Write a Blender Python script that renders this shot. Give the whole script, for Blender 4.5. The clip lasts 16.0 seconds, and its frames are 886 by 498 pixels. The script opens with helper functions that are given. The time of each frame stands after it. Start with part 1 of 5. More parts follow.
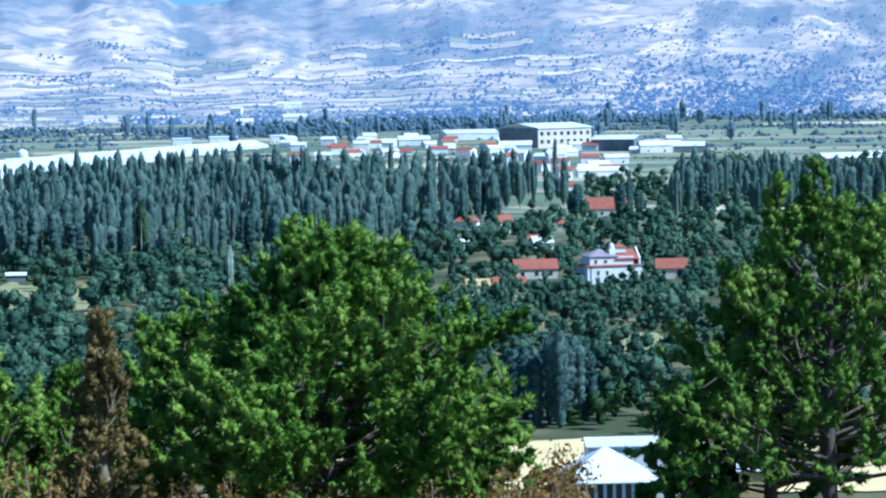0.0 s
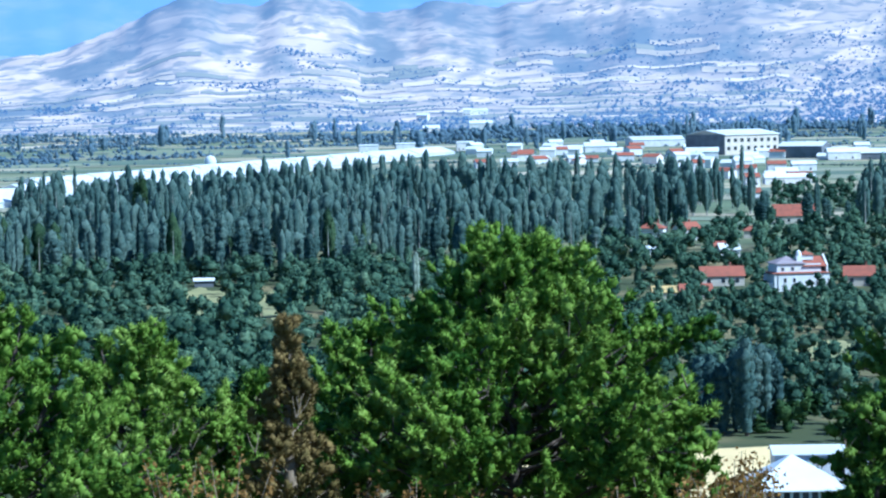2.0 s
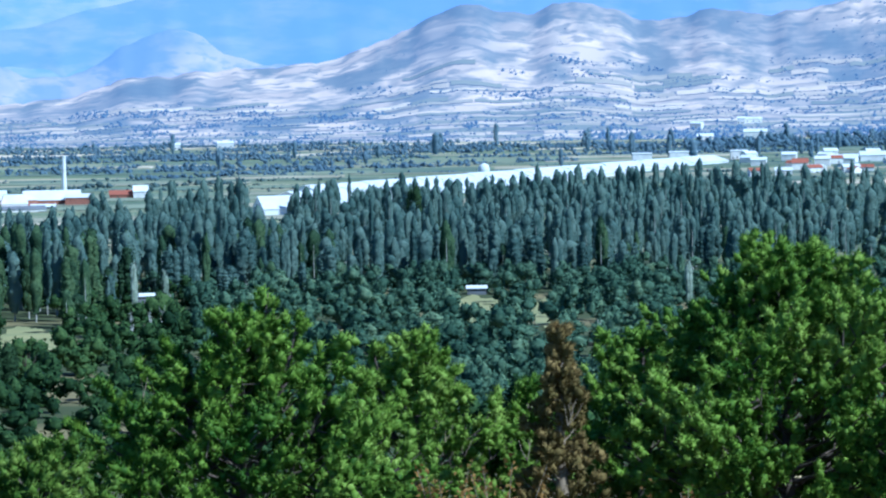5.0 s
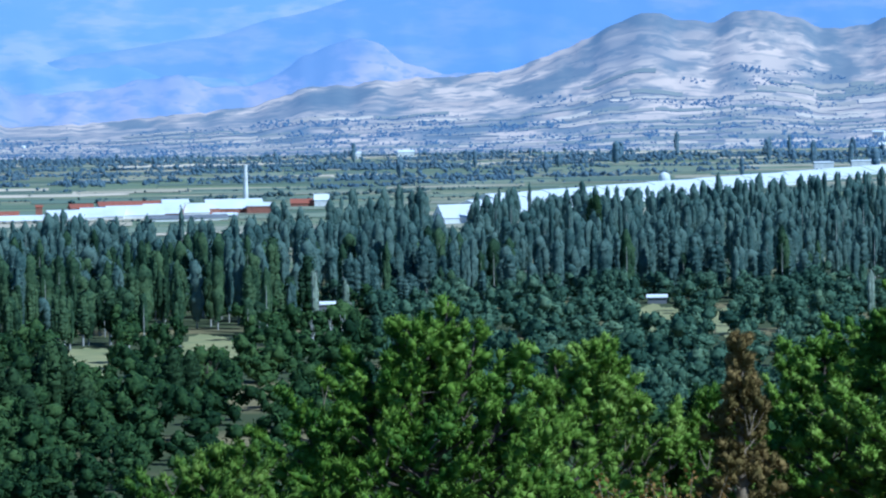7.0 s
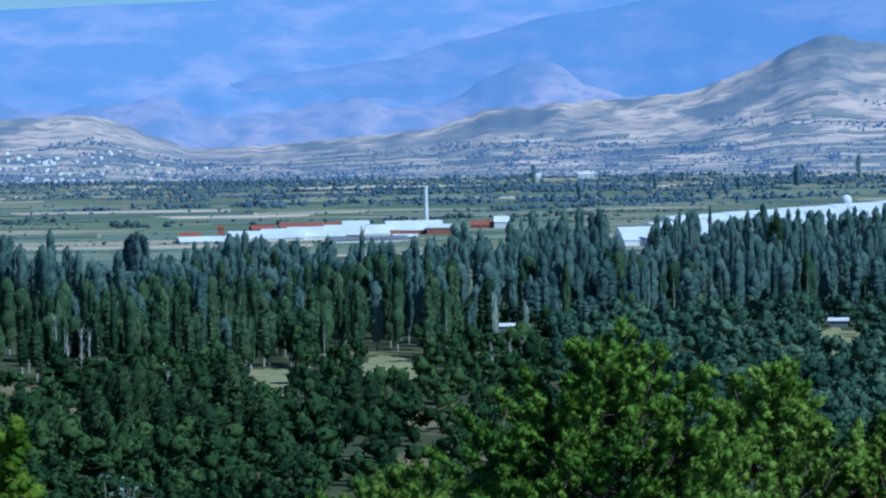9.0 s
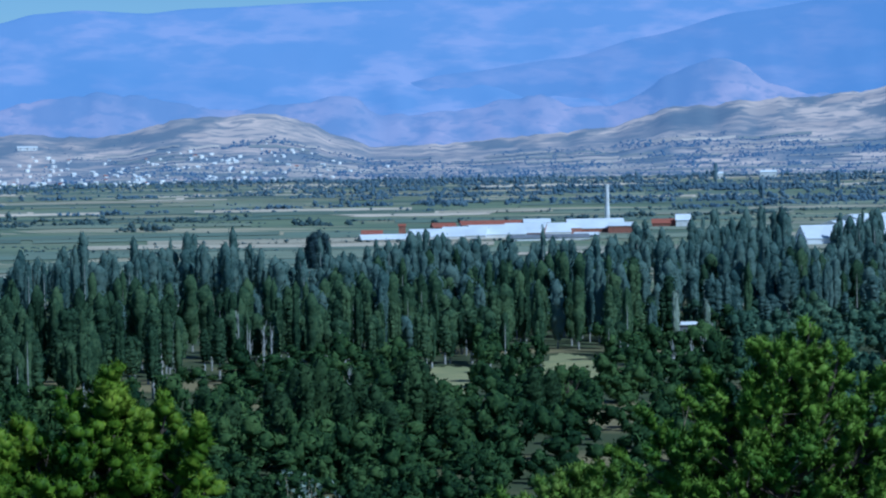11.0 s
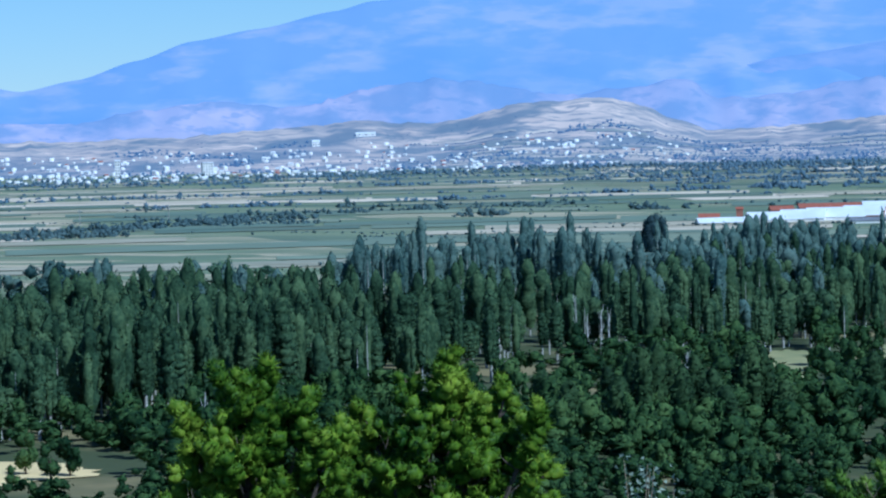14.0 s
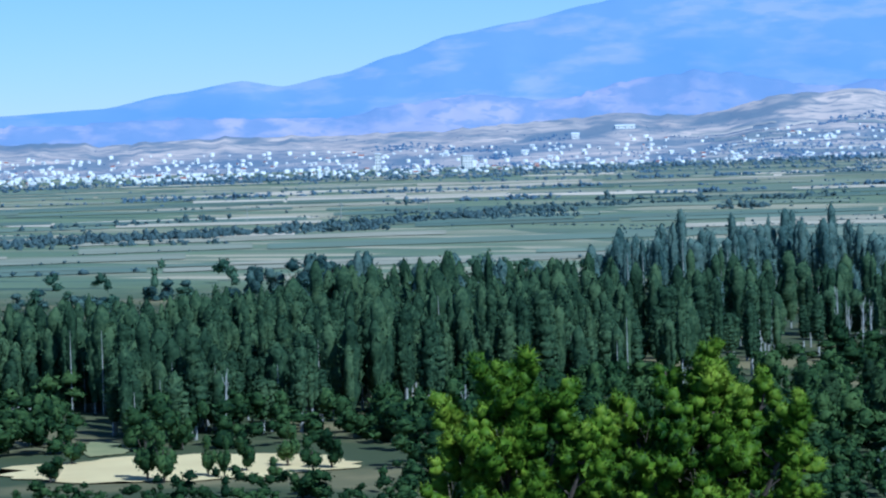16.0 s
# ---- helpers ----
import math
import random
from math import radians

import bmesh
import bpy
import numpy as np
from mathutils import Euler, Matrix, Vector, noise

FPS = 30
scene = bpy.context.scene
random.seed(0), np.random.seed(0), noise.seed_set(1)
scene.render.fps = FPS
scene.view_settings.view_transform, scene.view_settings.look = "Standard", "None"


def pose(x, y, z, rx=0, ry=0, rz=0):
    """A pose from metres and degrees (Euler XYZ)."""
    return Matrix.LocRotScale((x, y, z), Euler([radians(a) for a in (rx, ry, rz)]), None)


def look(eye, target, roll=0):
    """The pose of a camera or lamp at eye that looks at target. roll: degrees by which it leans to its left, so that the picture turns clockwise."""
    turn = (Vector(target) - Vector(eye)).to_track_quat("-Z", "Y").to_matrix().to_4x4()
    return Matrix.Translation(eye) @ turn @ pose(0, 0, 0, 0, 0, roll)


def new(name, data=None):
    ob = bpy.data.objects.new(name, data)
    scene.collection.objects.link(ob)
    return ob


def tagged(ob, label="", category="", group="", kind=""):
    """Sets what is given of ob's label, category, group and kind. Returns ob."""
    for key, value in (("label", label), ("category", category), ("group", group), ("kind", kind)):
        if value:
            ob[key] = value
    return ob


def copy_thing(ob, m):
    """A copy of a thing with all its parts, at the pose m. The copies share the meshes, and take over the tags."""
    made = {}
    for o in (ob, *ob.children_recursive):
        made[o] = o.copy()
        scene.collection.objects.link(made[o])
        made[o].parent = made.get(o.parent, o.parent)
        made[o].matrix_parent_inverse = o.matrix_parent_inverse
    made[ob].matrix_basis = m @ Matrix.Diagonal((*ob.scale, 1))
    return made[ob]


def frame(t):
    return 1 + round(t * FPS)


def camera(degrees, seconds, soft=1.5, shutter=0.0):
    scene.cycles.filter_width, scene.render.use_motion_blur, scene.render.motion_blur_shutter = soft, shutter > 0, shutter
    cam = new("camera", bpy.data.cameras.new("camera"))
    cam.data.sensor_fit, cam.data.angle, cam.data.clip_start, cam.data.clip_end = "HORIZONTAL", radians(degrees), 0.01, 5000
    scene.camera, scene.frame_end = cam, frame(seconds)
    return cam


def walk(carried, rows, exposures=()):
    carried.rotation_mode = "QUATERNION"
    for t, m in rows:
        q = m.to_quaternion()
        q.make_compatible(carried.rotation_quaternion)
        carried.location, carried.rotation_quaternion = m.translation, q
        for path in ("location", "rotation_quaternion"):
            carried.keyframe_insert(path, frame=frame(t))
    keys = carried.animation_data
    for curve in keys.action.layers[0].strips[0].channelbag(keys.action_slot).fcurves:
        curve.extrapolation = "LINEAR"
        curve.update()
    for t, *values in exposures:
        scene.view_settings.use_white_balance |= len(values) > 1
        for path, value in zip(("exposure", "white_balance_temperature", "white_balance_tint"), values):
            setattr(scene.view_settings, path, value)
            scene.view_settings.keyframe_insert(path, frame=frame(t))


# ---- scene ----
cam = camera(16.0, 16.0, soft=2.2)
EYE = 60.0
# seconds, yaw, pitch, roll: a zoomed camera that turns to the left on one spot
ROWS = [
    (0.0, 0.000, -3.000, 0.900),
    (0.5, 0.805, -2.968, 0.921),
    (1.0, 1.663, -2.921, 0.958),
    (1.5, 2.521, -2.874, 0.974),
    (2.0, 3.381, -2.827, 0.932),
    (2.5, 4.236, -2.770, 0.935),
    (3.0, 5.032, -2.724, 0.979),
    (3.5, 5.878, -2.673, 0.915),
    (4.0, 6.712, -2.633, 0.850),
    (6.5, 10.794, -2.494, 0.942),
    (7.0, 11.619, -2.393, 0.916),
    (7.5, 12.436, -2.282, 0.943),
    (8.0, 13.258, -2.165, 0.919),
    (8.5, 14.072, -2.054, 0.887),
    (9.0, 14.893, -1.945, 0.830),
    (11.5, 18.985, -1.980, 0.911),
    (12.0, 19.804, -2.018, 0.966),
    (12.5, 20.789, -2.040, 1.057),
    (13.0, 21.940, -2.072, 1.159),
    (13.5, 23.116, -2.094, 1.261),
    (14.0, 24.292, -2.109, 1.354),
    (14.5, 25.469, -2.119, 1.458),
    (15.0, 26.649, -2.121, 1.509),
    (15.5, 27.826, -2.124, 1.629),
    (16.0, 29.002, -2.121, 1.650),
]
EXPOSURE = [(0.0, 0.8, 4600, 2), (1.5, 0.78, 4600, 2), (2.5, 0.86, 4600, 2), (3.0, 0.86, 4600, 2), (3.5, 0.7, 4600, 2), (4.2, 0.72, 4600, 2), (7.0, 0.34, 4550, 2), (7.5, 0.34, 4550, 2), (8.0, 0.22, 4530, 2), (8.5, 0.15, 4530, 2), (9.0, -0.05, 4500, 2), (12.5, -0.22, 4450, 3), (13.5, 0.0, 4500, 3), (14.5, 0.2, 4530, 3), (16.0, 0.2, 4500, 3)]
walk(cam, [(t, pose(0.006, 0.02, EYE, 90 + pitch, roll, yaw)) for t, yaw, pitch, roll in ROWS], EXPOSURE)

# ---- sky and sun ----
SUN_AZ, SUN_EL = -112.0, 46.0        # degrees left of ahead, degrees up
world = bpy.data.worlds.new("sky")
scene.world = world
world.use_nodes = True
wn = world.node_tree.nodes
wn.clear()
sky = wn.new("ShaderNodeTexSky")
sky.sky_type, sky.sun_disc = "NISHITA", False
sky.sun_elevation, sky.sun_rotation = radians(SUN_EL), radians(-SUN_AZ)
sky.air_density, sky.dust_density, sky.ozone_density = 1.0, 0.0, 6.0
sky.altitude = 1500
bg = wn.new("ShaderNodeBackground")
bg.inputs["Strength"].default_value = 0.072
wo = wn.new("ShaderNodeOutputWorld")
world.node_tree.links.new(sky.outputs[0], bg.inputs[0])
world.node_tree.links.new(bg.outputs[0], wo.inputs[0])
sun = new("sun", bpy.data.lights.new("sun", "SUN"))
sun.data.energy, sun.data.angle, sun.data.color = 4.0, radians(0.53), (1.0, 0.95, 0.86)
_a, _e = radians(SUN_AZ), radians(SUN_EL)
sun.matrix_basis = look((0, 0, 300), (300 * math.sin(_a) * math.cos(_e), -300 * math.cos(_a) * math.cos(_e), 300 - 300 * math.sin(_e)))

# ---- materials ----


def make(name, build):
    m = bpy.data.materials.new(name)
    m.use_nodes = True
    nt = m.node_tree
    nt.nodes.clear()
    out = nt.nodes.new("ShaderNodeOutputMaterial")

    def add(kind, **sets):
        n = nt.nodes.new("ShaderNode" + kind)
        for k, v in sets.items():
            if k in n.inputs:
                n.inputs[k].default_value = v
        return n

    nt.links.new(build(add, nt.links.new, nt), out.inputs[0])
    return m


def ramp(add, link, value, stops):
    n = add("ValToRGB")
    e = n.color_ramp.elements
    while len(e) < len(stops):
        e.new(0.5)
    for el, (p, c) in zip(e, stops):
        el.position, el.color = p, (*c, 1)
    link(value, n.inputs[0])
    return n.outputs[0]


def mixc(add, link, fac, a, b, mode="MIX"):
    n = add("Mix")
    n.data_type, n.blend_type = "RGBA", mode
    for sock, v in ((n.inputs[0], fac), (n.inputs[6], a), (n.inputs[7], b)):
        if isinstance(v, (int, float)):
            sock.default_value = v
        elif isinstance(v, tuple):
            sock.default_value = (*v, 1)
        else:
            link(v, sock)
    return n.outputs[2]


def tex(add, link, scale, detail=3.0, squash=(1, 1, 1), turn=0.0, kind="Noise"):
    co, mp = add("TexCoord"), add("Mapping")
    mp.inputs["Scale"].default_value = squash
    mp.inputs["Rotation"].default_value = (0, 0, radians(turn))
    geo = add("NewGeometry")
    link(geo.outputs["Position"], mp.inputs[0])
    n = add("Tex" + kind)
    n.inputs["Scale"].default_value = scale
    if kind == "Noise":
        n.inputs["Detail"].default_value = detail
    link(mp.outputs[0], n.inputs["Vector"])
    return n


def rough_paint(name, base, dark, scale=0.6, rough=0.7, metal=0.0, bump=0.1):
    def b(add, link, nt):
        n1, n2 = tex(add, link, scale, 4), tex(add, link, scale * 9, 2)
        c = mixc(add, link, ramp(add, link, n1.outputs[0], [(0.38, (0, 0, 0)), (0.7, (1, 1, 1))]), base, dark)
        c = mixc(add, link, 0.25, c, mixc(add, link, n2.outputs[0], base, dark))
        p = add("BsdfPrincipled", Roughness=rough, Metallic=metal)
        link(c, p.inputs["Base Color"])
        bm_ = add("Bump", Strength=bump, Distance=0.05)
        link(n2.outputs[0], bm_.inputs["Height"])
        link(bm_.outputs[0], p.inputs["Normal"])
        return p.outputs[0]
    return make(name, b)


def foliage(name, low, mid, high, scale=0.08, fine=1.2, through_light=0.22, rough=0.75, gloss=0.12, leaf=0.3, grain=0.0):
    """Leaves: hue changes from tree to tree, from spray to spray and from leaf to leaf."""
    def b(add, link, nt):
        geo, ob = add("NewGeometry"), add("ObjectInfo")
        value = None
        for source, weight in ((tex(add, link, scale, 2).outputs[0], 1.1), (tex(add, link, fine, 3).outputs[0], 0.9), (geo.outputs["Random Per Island"], leaf), (ob.outputs["Random"], 0.3)):
            m = add("Math")
            m.operation = "MULTIPLY_ADD"
            link(source, m.inputs[0])
            m.inputs[1].default_value = weight
            if value is None:
                m.inputs[2].default_value = 0.5 - 0.5 * (1.1 + 0.9 + leaf + 0.3)
            else:
                link(value, m.inputs[2])
            value = m.outputs[0]
        c = ramp(add, link, value, [(0.2, low), (0.5, mid), (0.8, high)])
        p = add("BsdfPrincipled", Roughness=rough)
        p.inputs["Specular IOR Level"].default_value = gloss
        link(c, p.inputs["Base Color"])
        tr = add("BsdfTranslucent")
        link(c, tr.inputs[0])
        if grain:
            rel = add("Bump", Strength=1.0, Distance=0.4 / grain)
            link(tex(add, link, grain, 3).outputs[0], rel.inputs["Height"])
            link(rel.outputs[0], p.inputs["Normal"])
        mx = add("MixShader")
        mx.inputs[0].default_value = through_light
        link(p.outputs[0], mx.inputs[1])
        link(tr.outputs[0], mx.inputs[2])
        return mx.outputs[0]
    return make(name, b)


def ground_build(add, link, nt):
    geo = add("NewGeometry")
    ln = add("VectorMath")
    ln.operation = "LENGTH"
    link(geo.outputs["Position"], ln.inputs[0])
    cell = tex(add, link, 0.0085, squash=(0.62, 1.0, 1), turn=14, kind="Voronoi")
    cell.distance = "CHEBYCHEV"
    strip = tex(add, link, 0.045, squash=(0.12, 1.0, 1), turn=14, kind="Voronoi")
    strip.distance = "CHEBYCHEV"
    big, fine = tex(add, link, 0.0016, 3), tex(add, link, 0.35, 5)
    sep1, sep2 = add("SeparateColor"), add("SeparateColor")
    link(cell.outputs["Color"], sep1.inputs[0])
    link(strip.outputs["Color"], sep2.inputs[0])
    m = add("Math")
    m.operation = "MULTIPLY_ADD"
    link(sep2.outputs[0], m.inputs[0])
    m.inputs[1].default_value = 0.5
    half_ = add("Math")
    half_.operation = "MULTIPLY"
    half_.inputs[1].default_value = 0.65
    link(sep1.outputs[0], half_.inputs[0])
    link(half_.outputs[0], m.inputs[2])
    # Greens cooled slightly, in place of haze over the plain.
    crop = ramp(add, link, m.outputs[0], [(0.15, (0.075, 0.125, 0.09)), (0.32, (0.135, 0.195, 0.12)), (0.5, (0.215, 0.265, 0.145)), (0.66, (0.145, 0.20, 0.12)), (0.82, (0.30, 0.295, 0.19)), (0.97, (0.50, 0.43, 0.30))])
    crop = mixc(add, link, ramp(add, link, big.outputs[0], [(0.45, (0, 0, 0)), (0.62, (0.3, 0.3, 0.3))]), crop, (0.25, 0.27, 0.18))
    near = mixc(add, link, ramp(add, link, tex(add, link, 0.02, 4).outputs[0], [(0.5, (0, 0, 0)), (0.64, (1, 1, 1))]), (0.062, 0.080, 0.026), (0.24, 0.20, 0.095))
    far = add("MapRange")
    far.inputs[1].default_value, far.inputs[2].default_value = 1150, 1350
    link(ln.outputs["Value"], far.inputs[0])
    c = mixc(add, link, far.outputs[0], near, crop)
    c = mixc(add, link, 0.4, c, mixc(add, link, fine.outputs[0], (0.12, 0.11, 0.06), (0.5, 0.46, 0.3)), "SOFT_LIGHT")
    p = add("BsdfPrincipled", Roughness=0.95)
    link(c, p.inputs["Base Color"])
    return p.outputs[0]


def backdrop(name, dry, scrub, dark, haze_glow, strength, scale, cut, plot=1.0, streak=0.8, shade=0.6, run=0.45, tall=0.6):
    """Far slopes: small dry fields, scrub along their edges and wooded folds; blue emission paints in kilometres of
    hazy air.
    """
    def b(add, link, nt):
        n1 = tex(add, link, scale * 1.3, 6, squash=(0.8, run, tall))
        n2 = tex(add, link, scale * 4, 2, squash=(0.6, run + 0.3, tall + 0.2))
        n3 = tex(add, link, scale * 0.22, 5, squash=(1, max(1.0, run), 1.5))
        plots = tex(add, link, scale * 1.7, squash=(0.42, 1.0, 0.0), turn=9, kind="Voronoi")
        plots.distance = "CHEBYCHEV"
        edges = tex(add, link, scale * 1.7, squash=(0.42, 1.0, 0.0), turn=9, kind="Voronoi")
        edges.feature = "DISTANCE_TO_EDGE"
        hue = add("SeparateColor")
        link(plots.outputs["Color"], hue.inputs[0])
        mid = tuple(0.5 * d + 0.5 * s_ for d, s_ in zip(dry, scrub))
        tone = ramp(add, link, hue.outputs[0], [(0.0, mid), (0.3, tuple(0.8 * d for d in dry)), (0.55, dry), (0.8, tuple(1.05 * d for d in dry)), (1.0, tuple(0.7 * d + 0.3 * s_ for d, s_ in zip(dry, scrub)))])
        c = mixc(add, link, plot, dry, tone)
        c = mixc(add, link, ramp(add, link, edges.outputs["Distance"], [(0.03, (plot * 0.4,) * 3), (0.10, (0, 0, 0))]), c, scrub)
        c = mixc(add, link, ramp(add, link, n1.outputs[0], [(cut - 0.06, (0, 0, 0)), (cut + 0.07, (0.9, 0.9, 0.9))]), c, scrub)
        c = mixc(add, link, ramp(add, link, n2.outputs[0], [(0.54, (0, 0, 0)), (0.62, (streak,) * 3)]), c, scrub)
        c = mixc(add, link, ramp(add, link, n3.outputs[0], [(0.5, (0, 0, 0)), (0.62, (shade,) * 3)]), c, dark)
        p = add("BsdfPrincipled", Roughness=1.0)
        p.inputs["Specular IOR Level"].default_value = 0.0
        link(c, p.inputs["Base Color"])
        p.inputs["Emission Color"].default_value = (*haze_glow, 1)
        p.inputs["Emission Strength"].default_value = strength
        return p.outputs[0]
    return make(name, b)


M_GROUND = make("fields", ground_build)
# The emission strength sets how much blue haze is painted on each slope.
M_HILL = backdrop("hazed_dry_hills", (0.575, 0.43, 0.295), (0.13, 0.14, 0.12), (0.11, 0.125, 0.12), (0.25, 0.47, 0.97), 0.18, 0.013, 0.54, 1.0, 0.65, 0.65)
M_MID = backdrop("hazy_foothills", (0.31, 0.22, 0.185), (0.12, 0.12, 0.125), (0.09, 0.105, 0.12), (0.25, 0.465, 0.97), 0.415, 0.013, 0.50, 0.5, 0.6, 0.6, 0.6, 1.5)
M_SHOULDER = backdrop("hazed_shoulder", (0.18, 0.145, 0.14), (0.085, 0.095, 0.11), (0.06, 0.075, 0.095), (0.24, 0.47, 0.97), 0.475, 0.008, 0.47, 0.2, 0.4, 0.7, 0.8, 2.5)
M_MOUNT = backdrop("hazed_mountain", (0.215, 0.165, 0.155), (0.09, 0.10, 0.115), (0.06, 0.08, 0.10), (0.245, 0.48, 0.97), 0.51, 0.0075, 0.46, 0.2, 0.4, 0.6, 0.7, 2.6)


def field_mix(name, stops, haze_glow=0.0):
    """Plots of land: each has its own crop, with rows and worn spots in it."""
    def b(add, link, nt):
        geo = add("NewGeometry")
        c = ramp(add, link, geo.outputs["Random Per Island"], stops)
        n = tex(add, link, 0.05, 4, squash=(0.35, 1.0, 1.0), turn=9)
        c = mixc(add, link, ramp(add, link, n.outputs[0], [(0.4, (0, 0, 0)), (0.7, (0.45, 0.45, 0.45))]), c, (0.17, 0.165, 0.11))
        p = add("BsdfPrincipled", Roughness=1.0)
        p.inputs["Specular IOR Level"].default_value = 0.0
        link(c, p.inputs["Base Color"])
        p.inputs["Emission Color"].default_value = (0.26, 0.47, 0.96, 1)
        p.inputs["Emission Strength"].default_value = haze_glow
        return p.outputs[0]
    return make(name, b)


# Blue emission on the terraces stands in for haze before the hills.
M_TERRACE = field_mix("hazed_terraced_plots", [(0.0, (0.17, 0.175, 0.13)), (0.3, (0.25, 0.235, 0.16)), (0.5, (0.42, 0.335, 0.235)), (0.75, (0.54, 0.42, 0.29)), (0.92, (0.64, 0.515, 0.36)), (1.0, (0.34, 0.285, 0.20))], 0.165)
# Crop colours cooled and paled: haze over the far plain painted in.
M_PLOTS = field_mix("hazed_valley_plots", [(0.0, (0.12, 0.175, 0.145)), (0.3, (0.18, 0.235, 0.18)), (0.55, (0.255, 0.295, 0.21)), (0.75, (0.32, 0.315, 0.235)), (0.9, (0.46, 0.41, 0.30)), (1.0, (0.64, 0.545, 0.41))])
# Bushes emit a faint blue that stands in for haze before the hills.
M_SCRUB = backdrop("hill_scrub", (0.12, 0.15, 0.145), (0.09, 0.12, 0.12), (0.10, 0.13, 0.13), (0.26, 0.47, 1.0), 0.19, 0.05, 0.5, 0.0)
M_POPLAR = foliage("poplar_leaves", (0.015, 0.035, 0.017), (0.047, 0.086, 0.040), (0.105, 0.16, 0.068), 0.10, 1.1, 0.25, grain=1.3)
# Lighter, bluer copy of the poplar leaves: haze put into the colour.
M_POPLAR_HAZED = foliage("hazed_poplar_leaves", (0.027, 0.056, 0.054), (0.070, 0.120, 0.104), (0.135, 0.195, 0.16), 0.10, 1.0, 0.25, grain=1.1)
M_POPLAR_DARK = foliage("dark_poplar_leaves", (0.012, 0.028, 0.012), (0.034, 0.064, 0.023), (0.06, 0.10, 0.035), 0.11, 1.1, grain=1.4)
# Dark leaves with a haze blue painted in, for trees farther out.
M_POPLAR_BLUE = foliage("blue_poplar_leaves", (0.020, 0.036, 0.044), (0.042, 0.070, 0.075), (0.065, 0.10, 0.10), 0.11, 1.0, grain=1.2)
M_BROAD = foliage("broad_leaves", (0.011, 0.031, 0.011), (0.042, 0.082, 0.025), (0.095, 0.152, 0.044), 0.04, 1.2, grain=1.6)
# Lighter, bluer copy of the broad leaves, with haze painted in.
M_BROAD_HAZED = foliage("hazed_broad_leaves", (0.040, 0.082, 0.052), (0.100, 0.168, 0.100), (0.185, 0.26, 0.145), 0.04, 1.1, 0.28, grain=1.4)
# Valley leaves in two steps of painted-in haze, the farther one bluer.
M_HEDGE_HAZED = foliage("hazed_hedge_leaves", (0.085, 0.130, 0.135), (0.12, 0.175, 0.175), (0.16, 0.215, 0.20), 0.02, 0.3, 0.3)
M_FAR_HAZED = foliage("hazed_far_leaves", (0.125, 0.19, 0.255), (0.16, 0.235, 0.29), (0.20, 0.275, 0.32), 0.02, 0.2, 0.35)
M_STUBBLE = rough_paint("far_stubble", (0.72, 0.60, 0.44), (0.52, 0.45, 0.32), 0.012, 0.95)
M_CROP = rough_paint("green_crop", (0.215, 0.265, 0.155), (0.15, 0.20, 0.125), 0.02, 0.95)
M_NEEDLE = foliage("pine_needles", (0.038, 0.090, 0.008), (0.148, 0.238, 0.024), (0.265, 0.355, 0.06), 0.6, 6.0, 0.16, 0.6, 0.15, 0.14)
# Two needle copies with sun, then shade, put into the colour.
M_NEEDLE_SUN = foliage("sunlit_needles", (0.016, 0.048, 0.003), (0.098, 0.168, 0.008), (0.245, 0.315, 0.024), 0.6, 7.0, 0.16, 0.6, 0.15, 0.14)
M_NEEDLE_SHADE = foliage("shaded_needles", (0.020, 0.055, 0.005), (0.095, 0.165, 0.018), (0.21, 0.28, 0.045), 0.6, 8.0, 0.18, 0.6, 0.15, 0.14)
M_NEEDLE_DRY = foliage("dry_pine_needles", (0.11, 0.085, 0.024), (0.21, 0.15, 0.05), (0.34, 0.235, 0.09), 0.5, 3.0, 0.15)
M_LEAF_DRY = foliage("withered_leaves", (0.10, 0.055, 0.015), (0.22, 0.12, 0.03), (0.36, 0.21, 0.06), 0.5, 3.0, 0.3)
M_LEAF_PALE = foliage("pale_leaves", (0.17, 0.22, 0.16), (0.28, 0.34, 0.25), (0.38, 0.44, 0.34), 0.2, 1.0, 0.3)
M_BARK = rough_paint("pine_bark", (0.13, 0.095, 0.07), (0.05, 0.04, 0.03), 4, 0.95, bump=0.5)
M_TWIG = rough_paint("bare_twigs", (0.33, 0.25, 0.16), (0.16, 0.12, 0.08), 5, 0.9)
M_PALEBARK = rough_paint("pale_poplar_bark", (0.42, 0.42, 0.38), (0.22, 0.21, 0.18), 1.2, 0.9)
M_WHITE = rough_paint("white_plaster", (0.80, 0.79, 0.76), (0.62, 0.60, 0.56), 0.3, 0.8)
M_SHEET = rough_paint("white_sheet_roof", (0.80, 0.82, 0.82), (0.62, 0.64, 0.64), 0.08, 0.45)
M_CREAM = rough_paint("cream_wall", (0.62, 0.56, 0.46), (0.48, 0.42, 0.34), 0.2, 0.85)
M_GREYWALL = rough_paint("grey_wall", (0.20, 0.21, 0.23), (0.12, 0.13, 0.14), 0.2, 0.8)
M_RED = rough_paint("red_roof_tiles", (0.35, 0.105, 0.06), (0.22, 0.08, 0.05), 0.5, 0.85, bump=0.4)
M_GREYROOF = rough_paint("weathered_roof", (0.34, 0.29, 0.31), (0.24, 0.20, 0.22), 0.5, 0.85)
M_BRICK = rough_paint("brick_wall", (0.34, 0.14, 0.09), (0.22, 0.10, 0.07), 0.4, 0.9, bump=0.3)
M_YELLOW = rough_paint("ochre_roof", (0.58, 0.42, 0.16), (0.40, 0.28, 0.12), 0.5, 0.85)
